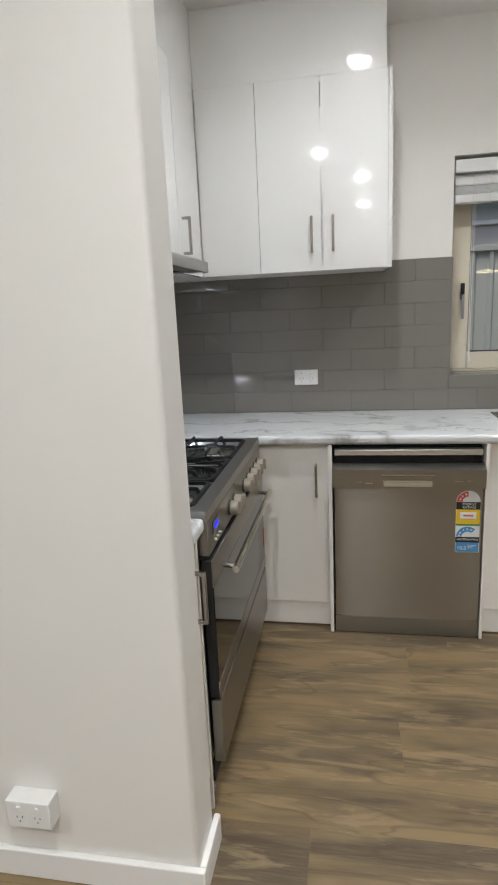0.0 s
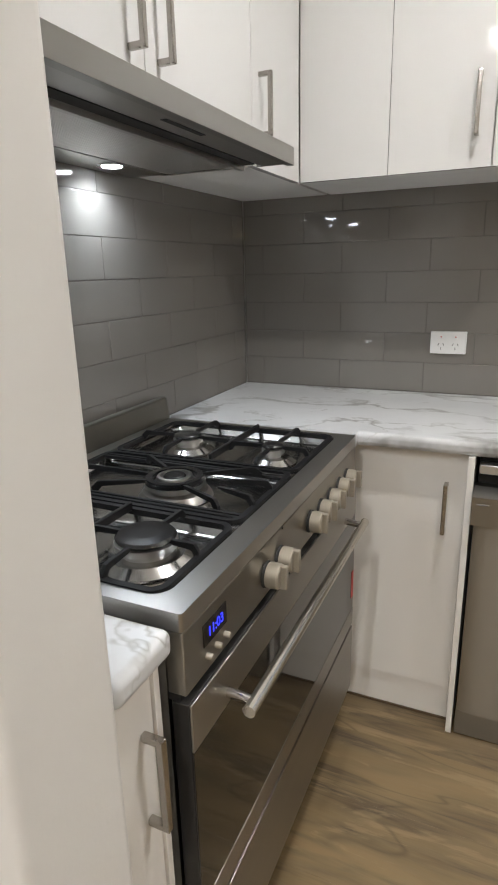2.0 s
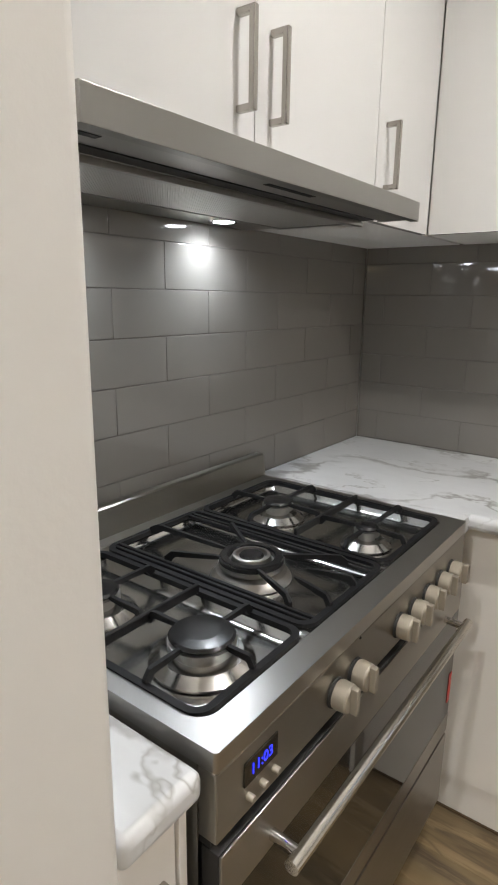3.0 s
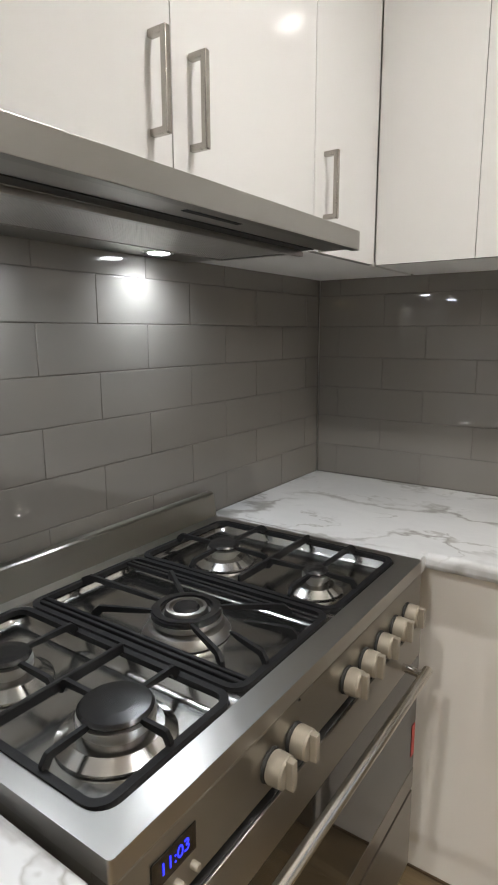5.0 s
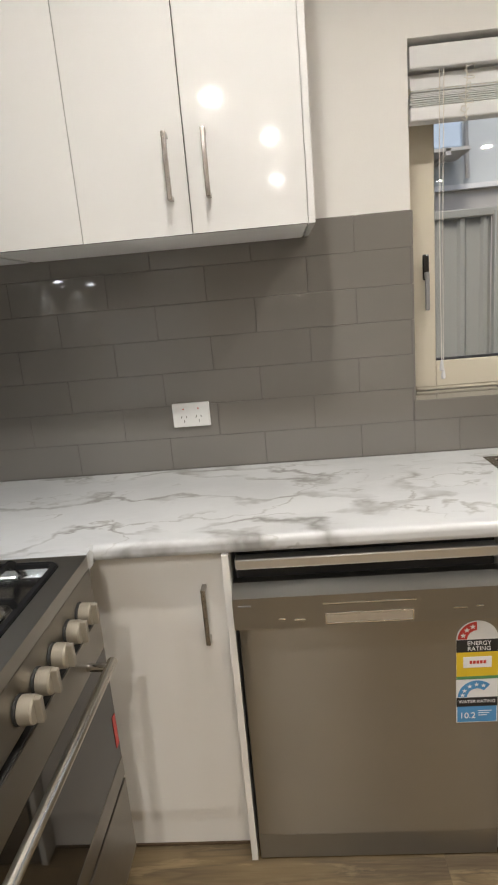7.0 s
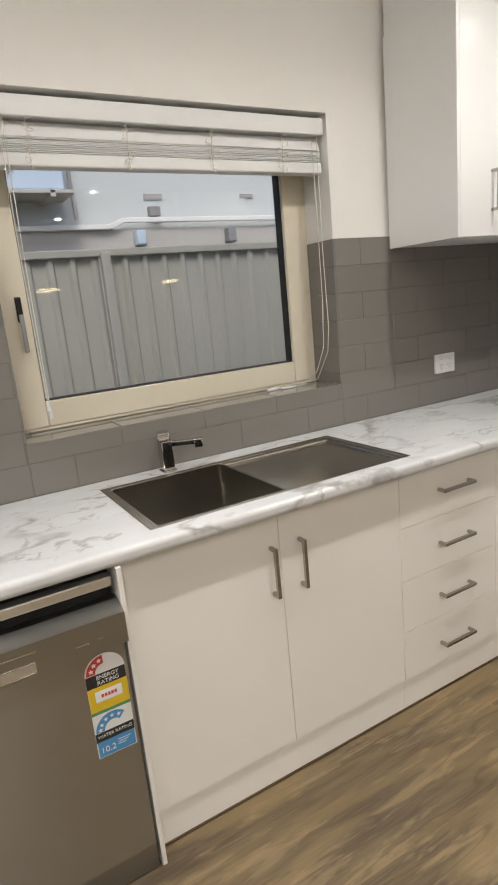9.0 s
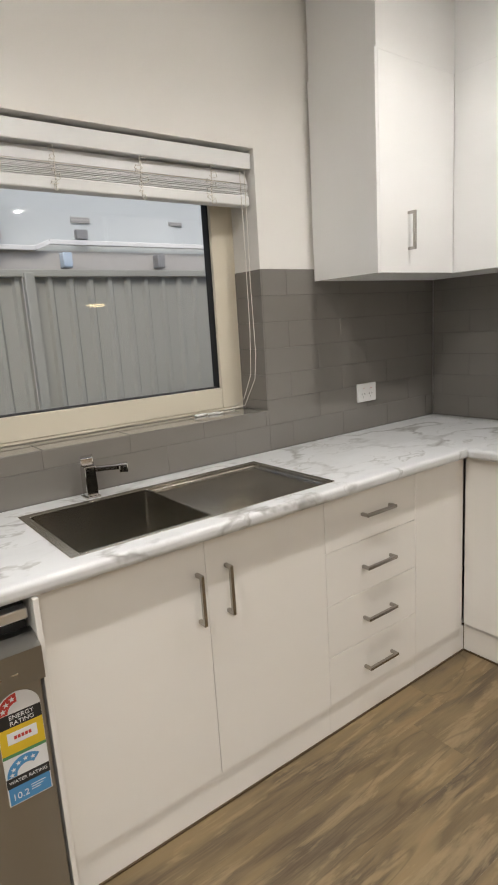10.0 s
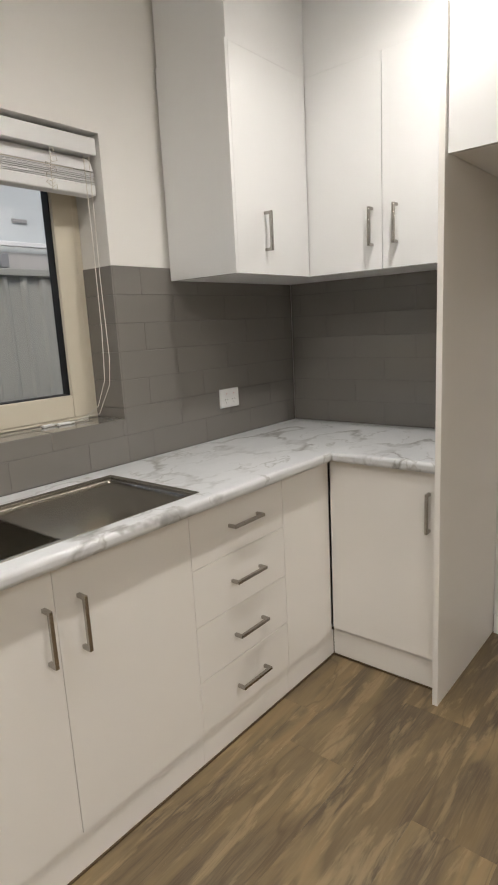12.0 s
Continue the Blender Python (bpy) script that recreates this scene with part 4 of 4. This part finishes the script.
        pts = [(cx + (r if i % 2 == 0 else r * 0.42) * math.sin(i * math.pi / 5), cz + (r if i % 2 == 0 else r * 0.42) * math.cos(i * math.pi / 5)) for i in range(10)]
        a = [bm.verts.new((x, YL - 0.0014, z)) for x, z in pts]
        b = [bm.verts.new((x, YL - 0.0009, z)) for x, z in pts]
        bm.faces.new(a)
        bm.faces.new(b[::-1])
        for i in range(10):
            bm.faces.new((a[i], b[i], b[(i + 1) % 10], a[(i + 1) % 10]))
        part("star", bm, M_WHITEP, lab)

    cx = 1.4615
    arc("red_arc", cx, 0.623, 0.023, 0.044, 92, 179, M_RED)
    for a in (108, 135, 162):
        star(cx + 0.0335 * math.cos(radians(a)), 0.623 + 0.0335 * math.sin(radians(a)), 0.007)
    arc("blue_arc", cx, 0.471, 0.023, 0.044, 48, 179, M_BLUEP)
    for a in (64, 92, 120, 148, 170):
        star(cx + 0.0335 * math.cos(radians(a)), 0.471 + 0.0335 * math.sin(radians(a)), 0.006)
    face = lambda x, z, lift: pose(x, YL - lift, z, 90, 0, 0)
    lettering("ENERGY", 0.0145, M_WHITEP, lab, face(cx + 0.004, 0.6125, 0.0012))
    lettering("RATING", 0.0145, M_WHITEP, lab, face(cx + 0.004, 0.5985, 0.0012))
    lettering("WATER RATING", 0.0115, M_WHITEP, lab, face(cx, 0.459, 0.0012))
    lettering("10.2", 0.022, M_WHITEP, lab, face(1.440, 0.421, 0.0012))


def add_ring_plate(x0, x1, z0, zs, y):
    """A thin plate with an arched top."""
    bm = bmesh.new()
    cx, r = (x0 + x1) / 2, (x1 - x0) / 2
    pts = [(x0, z0), (x1, z0)] + [(cx + r * math.cos(radians(180 * i / 20)), zs + r * math.sin(radians(180 * i / 20))) for i in range(21)]
    a = [bm.verts.new((x, y - 0.0003, z)) for x, z in pts]
    b = [bm.verts.new((x, y + 0.0005, z)) for x, z in pts]
    bm.faces.new(a)
    bm.faces.new(b[::-1])
    for i in range(len(pts)):
        j = (i + 1) % len(pts)
        bm.faces.new((a[i], b[i], b[j], a[j]))
    return bm


dishwasher()


# ---- sockets ----
def double_socket(x0, x1, z0, z1, y):
    s = thing("power_socket", "white double power socket on the grey tiles", "power socket", "tile sockets")
    part("plate", box(x0, x1, y - 0.010, y, z0, z1, 0.002), M_PLASTIC, s)
    cz = (z0 + z1) / 2
    for k in (0.30, 0.70):
        cx = x0 + (x1 - x0) * k
        sw = part("switch", box(cx - 0.006, cx + 0.006, y - 0.0125, y - 0.0095, cz + 0.012, cz + 0.024, 0.001), M_PLASTIC, s)
        part("mark", box(cx - 0.002, cx + 0.002, y - 0.0128, y - 0.0124, cz + 0.018, cz + 0.022), M_RED, sw)
        for dx, dz, a in ((-0.008, -0.006, 25), (0.008, -0.006, -25), (0.0, -0.020, 0)):
            part("slot", box(-0.0011, 0.0011, -0.0003, 0.0003, -0.004, 0.004, 0, 2, pose(cx + dx, y - 0.0101, cz + dz, 0, a, 0)), M_SLOT, s)


double_socket(0.707, 0.825, 1.042, 1.118, 0.0)
double_socket(3.220, 3.342, 1.034, 1.118, 0.0)


def surface_socket():
    s = thing("power_socket", "white surface-mounted power socket on the nib wall", "power socket")
    x0, x1, z0, z1, yb, yf = 0.140, 0.258, 0.192, 0.268, NIB, NIB - 0.048
    part("box", box(x0, x1, yf, yb, z0, z1, 0.003), M_PLASTIC, s)
    for cx in (0.176, 0.224):
        part("switch", lathe([(0.006, 0.0), (0.0055, 0.004)], (cx, yf, 0.250), "-y", 14), M_PLASTIC, s)
        for dx, dz in ((-0.007, -0.012), (0.007, -0.012), (0.0, -0.024)):
            part("slot", box(cx + dx - 0.001, cx + dx + 0.001, yf - 0.0005, yf + 0.0005, 0.236 + dz - 0.003, 0.236 + dz + 0.003), M_SLOT, s)


surface_socket()


# ---- window ----
def window():
    w = structure("window_1", add_frame(bmesh.new(), WX0, WX1, WZ0, WZ1, 0.045, 0.170, 0.240), M_CREAM, "cream aluminium window looking onto a fence", "window")
    sash = part("sash", add_frame(bmesh.new(), WX0 + 0.026, WX1 - 0.026, WZ0 + 0.012, WZ1 - 0.046, 0.085, 0.166, 0.222), M_CREAM, w, "cream sash frame")
    gx0, gx1, gz0, gz1 = WX0 + 0.110, WX1 - 0.110, WZ0 + 0.096, WZ1 - 0.130
    part("gasket", add_frame(bmesh.new(), gx0, gx1, gz0, gz1, 0.005, 0.182, 0.224), M_GASKET, sash, "black rubber gasket")
    pane = part("pane", box(gx0 + 0.004, gx1 - 0.004, 0.206, 0.210, gz0 + 0.004, gz1 - 0.004), M_GLASS, sash, "clear glass pane")
    pane.visible_shadow = False
    hx = 1.544
    part("handle_plate", box(hx - 0.010, hx + 0.010, 0.156, 0.166, 1.43, 1.51, 0.004), M_ENAMEL, sash)
    part("handle", box(hx - 0.007, hx + 0.007, 0.138, 0.148, 1.335, 1.455, 0.004, 2, pose(0, 0, 0)), M_GREYM, sash, "grey lever handle")
    part("handle_neck", box(hx - 0.006, hx + 0.006, 0.146, 0.158, 1.435, 1.455, 0.002), M_GREYM, sash)


def add_frame(bm, x0, x1, z0, z1, w, y0, y1):
    """A rectangular frame standing in the wall."""
    for a, b, c, d in ((x0, x0 + w, z0, z1), (x1 - w, x1, z0, z1), (x0 + w, x1 - w, z0, z0 + w), (x0 + w, x1 - w, z1 - w, z1)):
        add_box(bm, a, b, y0, y1, c, d, min(0.003, w / 4), 1)
    return bm


window()


def blind():
    b = thing("venetian_blind", "white venetian blind drawn up at the window", "blind")
    x0, x1 = WX0 + 0.008, WX1 - 0.008
    part("valance", box(x0, x1, 0.018, 0.030, 1.996, 2.052, 0.003), M_BLIND, b)
    part("head_rail", box(x0 + 0.004, x1 - 0.004, 0.034, 0.085, 2.0, 2.050, 0.002), M_BLIND, b)
    rng = random.Random(4)
    h = (x1 - x0) / 2 - 0.006
    stack = [(1.9075 + 0.0052 * i, 0.060, rng.uniform(-2, 2)) for i in range(8)]
    stack += [(1.966, 0.047, 68.0), (1.974, 0.056, 66.0), (1.978, 0.066, 66.0)]
    for z, yc, tilt in stack:
        m = pose((x0 + x1) / 2 + rng.uniform(-0.004, 0.004), yc + rng.uniform(-0.0018, 0.0018), z, tilt, rng.uniform(-0.15, 0.15), rng.uniform(-0.12, 0.12))
        part("slat", box(-h, h, -0.0205, 0.0205, -0.0015, 0.0015, 0.0006, 1, m), M_BLIND, b)
    part("bottom_rail", box(x0 + 0.003, x1 - 0.003, 0.034, 0.086, 1.866, 1.9045, 0.006, 3), M_BLIND, b)
    for x in (1.63, 1.93, 2.225, 2.51):
        bm = tube([(x, 0.032, 1.996), (x + 0.002, 0.029, 1.96), (x - 0.002, 0.030, 1.93), (x, 0.0315, 1.862)], 0.0013, 6)
        for k in range(7):
            z = 1.872 + 0.019 * k + rng.uniform(-0.004, 0.004)
            a = rng.uniform(0.008, 0.022) * rng.choice((-1, 1))
            add_tube(bm, [(x, 0.030, z), (x + a, 0.025, z + rng.uniform(-0.006, 0.008)), (x + a * 1.2, 0.026, z - 0.010), (x + a * 0.3, 0.029, z - rng.uniform(0.008, 0.02)), (x - a * 0.4, 0.028, z - 0.006)], 0.0013, 6)
        part("ladder_cord", bm, M_CORD, b)
    bm = tube([(2.640, 0.028, 1.99), (2.642, 0.026, 1.7), (2.646, 0.03, 1.4), (2.652, 0.05, 1.22), (2.640, 0.09, 1.12), (2.600, 0.12, 1.085)], 0.0014, 6)
    add_tube(bm, [(2.662, 0.028, 1.99), (2.660, 0.028, 1.6), (2.668, 0.03, 1.3), (2.672, 0.05, 1.20), (2.650, 0.10, 1.09), (2.57, 0.13, 1.080)], 0.0014, 6)
    part("lift_cord", bm, M_CORD, b)
    bm = tube([(1.556, 0.028, 1.99), (1.552, 0.026, 1.6), (1.556, 0.027, 1.19)], 0.0014, 6)
    add_tube(bm, [(1.568, 0.028, 1.99), (1.562, 0.027, 1.6), (1.561, 0.028, 1.17)], 0.0014, 6)
    part("tilt_cord", bm, M_CORD, b)
    for x, z in ((1.556, 1.17), (1.561, 1.145)):
        part("tassel", lathe([(0.002, z + 0.018), (0.006, z), (0.007, z - 0.014), (0.004, z - 0.018)], (x, 0.0275, 0), "z", 12), M_BLIND, b)


blind()


def cord_cleat(x, y, turn):
    c = thing("cord_clip", "small white plastic cord clip lying on the sill", "cord clip", "cord clips")
    m = Matrix.Translation((x, y, 1.0705)) @ pose(0, 0, 0, 0, 0, turn)
    part("body", box(-0.026, 0.026, -0.009, 0.009, 0.0, 0.009, 0.003, 2, m), M_PLASTIC, c)
    part("tongue", box(0.020, 0.040, -0.004, 0.004, 0.002, 0.007, 0.002, 2, m), M_PLASTIC, c)


cord_cleat(2.445, 0.130, 12)
cord_cleat(2.505, 0.118, -8)
bm = tube([(2.53, 0.12, 1.074), (2.555, 0.135, 1.0745), (2.59, 0.118, 1.0735), (2.62, 0.135, 1.074), (2.60, 0.145, 1.0735), (2.57, 0.128, 1.0735)], 0.0014, 6)
tagged(part("loose_cord", bm, M_CORD), "loose cream blind cord lying on the sill", "cord")


# ---- outside ----
structure("ground", box(-1500, 1500, 0.26, 1500, -0.5, -0.3), M_GROUND, "bare ground outside the window", "ground")
FY = 1.9


def fence():
    f = thing("fence", "grey-green corrugated steel fence outside the window", "fence")
    x0, x1, zt, zb = -3.0, 9.0, 1.80, -0.3
    for k, xp in enumerate((-0.23, 2.385, 5.0)):
        part("post", box(xp - 0.03, xp + 0.03, FY - 0.055, FY - 0.001, zb, zt + 0.01, 0.006, 2), M_FENCE, f)
    part("top_rail", box(x0, x1, FY - 0.03, FY + 0.04, zt - 0.015, zt + 0.03, 0.006), M_FENCE, f)
    edges = [x0, -0.23, 2.385, 5.0, x1]
    for a, b in zip(edges, edges[1:]):
        bm = bmesh.new()
        pts = []
        x = a + 0.03
        while x < b - 0.16:
            pts += [(x, 0.012), (x + 0.078, 0.012), (x + 0.094, -0.010), (x + 0.118, -0.010)]
            x += 0.134
        pts.append((b - 0.03, 0.012))
        cols = [[bm.verts.new((px, FY + py, z)) for z in (zb, zt - 0.016)] for px, py in pts]
        back = [[bm.verts.new((px, FY + py + 0.002, z)) for z in (zb, zt - 0.016)] for px, py in pts]
        for p, q in zip(cols, cols[1:]):
            bm.faces.new((p[0], q[0], q[1], p[1]))
        for p, q in zip(back, back[1:]):
            bm.faces.new((p[0], p[1], q[1], q[0]))
        part("sheet", bm, M_FENCE, f)


fence()
NY = 3.2


def neighbour():
    n = thing("neighbour_house", "white rendered wall of the neighbouring house", "house")
    part("wall", box(-6, 14, NY, NY + 0.25, -0.3, 3.3), M_RENDER, n)
    lw = part("lower_wall", box(-6, 14, NY - 0.05, NY - 0.001, -0.3, 2.12), M_RENDER2, n, "cream lower wall")
    bm = bmesh.new()
    add_box(bm, 2.98, 14, NY - 0.10, NY - 0.051, 2.165, 2.205, 0.006)
    add_box(bm, -6, 2.86, NY - 0.10, NY - 0.051, 2.115, 2.155, 0.006)
    add_box(bm, -0.068, 0.068, -0.024, 0.024, -0.020, 0.020, 0.006, 2, pose(2.92, NY - 0.076, 2.16, 0, -23, 0))
    part("ledge", bm, M_SKIRT, n, "pale capping ledge")
    for x, z, w, h in ((3.30, 2.385, 0.17, 0.05), (4.24, 2.395, 0.14, 0.035)):
        v = part("air_vent", box(x - w / 2, x + w / 2, NY - 0.012, NY + 0.001, z - h / 2, z + h / 2, 0.002), M_RENDER2, n)
        k = 7
        for i in range(k):
            for j in range(2):
                cx = x - w / 2 + w * (i + 0.5) / k
                part("vent_hole", box(cx - 0.007, cx + 0.007, NY - 0.014, NY - 0.0125, z - h / 4 + j * h / 2 - 0.006, z - h / 4 + j * h / 2 + 0.006), M_GREYM, v)
    part("outlet_box", box(3.235, 3.335, NY - 0.06, NY + 0.001, 2.225, 2.30, 0.004), M_GREYM, n)
    for x in (3.10, 3.98):
        l = part("wall_lamp", box(x - 0.04, x + 0.04, NY - 0.15, NY - 0.052, 1.98, 2.10, 0.01), M_AC if x < 3.5 else M_GREYM, n, "small outdoor wall lamp")


neighbour()


def air_conditioner():
    a = thing("air_conditioner", "pale wall-mounted air conditioner unit on brackets", "air conditioner")
    part("casing", box(1.55, 2.47, NY - 0.36, NY - 0.06, 2.36, 2.95, 0.02, 3), M_AC, a)
    part("grille", lathe([(0.22, 0.0), (0.22, 0.012), (0.20, 0.014)], (1.95, NY - 0.36, 2.65), "-y", 40), M_GREYM, a)
    for x in (1.72, 2.36):
        part("bracket", box(x - 0.02, x + 0.02, NY - 0.40, NY, 2.31, 2.36, 0.003), M_RENDER2, a)
    part("shelf", box(1.5, 2.52, NY - 0.40, NY - 0.02, 2.335, 2.36, 0.004), M_RENDER2, a)
    part("pipe", tube([(2.472, NY - 0.2, 2.70), (2.56, NY - 0.15, 2.66), (2.58, NY - 0.08, 2.5), (2.60, NY - 0.06, 2.2)], 0.018, 8), M_RENDER2, a)


air_conditioner()


# ---- tiles, then floor planks ----
ROW_H, TILE_W, Z_FIRST = 0.104, 0.305, 0.9025
tile_cache = {}


def tile_mesh(w, h):
    k = (round(w, 3), round(h, 3))
    if k not in tile_cache:
        tile_cache[k] = mesh_of("tile", box(0, k[0], 0, 0.0075, 0, k[1], 0.0018, 2), M_TILE)
    return tile_cache[k]


def lay_tile(parent, u0, u1, z0, z1, place, turn):
    """A tile from u0 to u1 along its wall; place(u) gives its corner."""
    g = 0.0006
    if u1 - u0 < 0.012 or z1 - z0 < 0.012:
        return
    ob = new("tile", tile_mesh(u1 - u0 - 2 * g, z1 - z0 - 2 * g))
    x, y = place(u0 + g)
    ob.matrix_world = pose(x, y, z0 + g, 0, 0, turn)
    ob.parent = parent


def courses(parent, u_start, u_end, odd, even, place, turn, ztop=TILE_TOP, zbot=Z_FIRST):
    for k in range(7):
        z0, z1 = Z_FIRST + k * ROW_H, min(Z_FIRST + (k + 1) * ROW_H, ztop)
        z0 = max(z0, zbot)
        if z1 <= z0:
            continue
        j = odd if k % 2 else even
        u = j - math.ceil((j - u_start) / TILE_W) * TILE_W
        while u < u_end:
            lay_tile(parent, max(u, u_start), min(u + TILE_W, u_end), z0, z1, place, turn)
            u += TILE_W


def backing(x0, x1, y0, y1, z0, z1, parent):
    part("grout", box(x0, x1, y0, y1, z0, z1), M_GROUT, parent, "dark grey grout")


north = lambda u: (u, 0.0)
courses(wall_north, 0.0, WX0, 1.155, 0.993, north, 0)
courses(wall_north, WX0, WX1, 1.155, 0.993, north, 0, WZ0 - 0.001)
courses(wall_north, WX1, 3.8, 1.155, 0.993, north, 0)
backing(0.0, WX0, 0.0015, 0.009, 0.85, TILE_TOP, wall_north)
backing(WX0, WX1, 0.0015, 0.009, 0.85, WZ0 - 0.002, wall_north)
backing(WX1, 3.8, 0.0015, 0.009, 0.85, TILE_TOP, wall_north)
west = lambda u: (0.0, u)
courses(wall_west, -1.70, 0.0, -1.010, -1.165, west, 90)
backing(-0.009, -0.0015, -1.70, 0.0, 0.85, TILE_TOP, wall_west)
east = lambda u: (3.8, -u)
courses(wall_east, 0.0, 1.009, 0.665, 0.8175, east, -90)
backing(3.8015, 3.809, -1.009, 0.0, 0.85, TILE_TOP, wall_east)
# reveals and sill of the window
courses(wall_north, -0.170, -0.001, -0.17, -0.17, lambda u: (WX1 - 0.006, -u), -90, TILE_TOP, WZ0)
courses(wall_north, 0.001, 0.170, 0.17, 0.17, lambda u: (WX0 + 0.006, u), 90, TILE_TOP, WZ0)
backing(WX1 - 0.0005, WX1 + 0.001, 0.001, 0.170, WZ0, TILE_TOP, wall_north)
x = WX0
while x < WX1 - 0.01:
    x1 = min(x + TILE_W, WX1)
    me = tile_mesh(x1 - x - 0.0022, 0.168)
    ob = new("tile", me)
    ob.matrix_world = pose(x + 0.0011, 0.001, WZ0, -90, 0, 0)
    ob.parent = wall_north
    x = x1

PW, PL = 0.232, 1.50
plank_cache = {}


def plank_mesh(length, width):
    k = (round(length, 3), round(width, 3))
    if k not in plank_cache:
        plank_cache[k] = mesh_of("plank", box(0, k[0], 0, k[1], -0.0055, 0.0, 0.0005, 1), M_PLANK)
    return plank_cache[k]


rng = random.Random(11)
fixed = {-0.93: 1.212, -1.162: 1.62, -1.394: 1.150, -1.626: 2.02, -1.858: 0.876}
rows_y = [-0.002, -0.234, -0.466, -0.698]
while rows_y[-1] > -7.9:
    rows_y.append(rows_y[-1] - PW)
for ya, yb in zip(rows_y, rows_y[1:]):
    start = fixed.get(round(yb, 3), rng.uniform(0, PL)) % PL - 3 * PL
    u = start
    while u < 5.8:
        a, b = max(u, -2.6), min(u + PL, 5.8)
        if b - a > 0.03:
            ob = new("plank", plank_mesh(b - a - 0.0003, ya - yb - 0.0003))
            ob.location = (a, yb, 0)
            ob.parent = floor
        u += PL
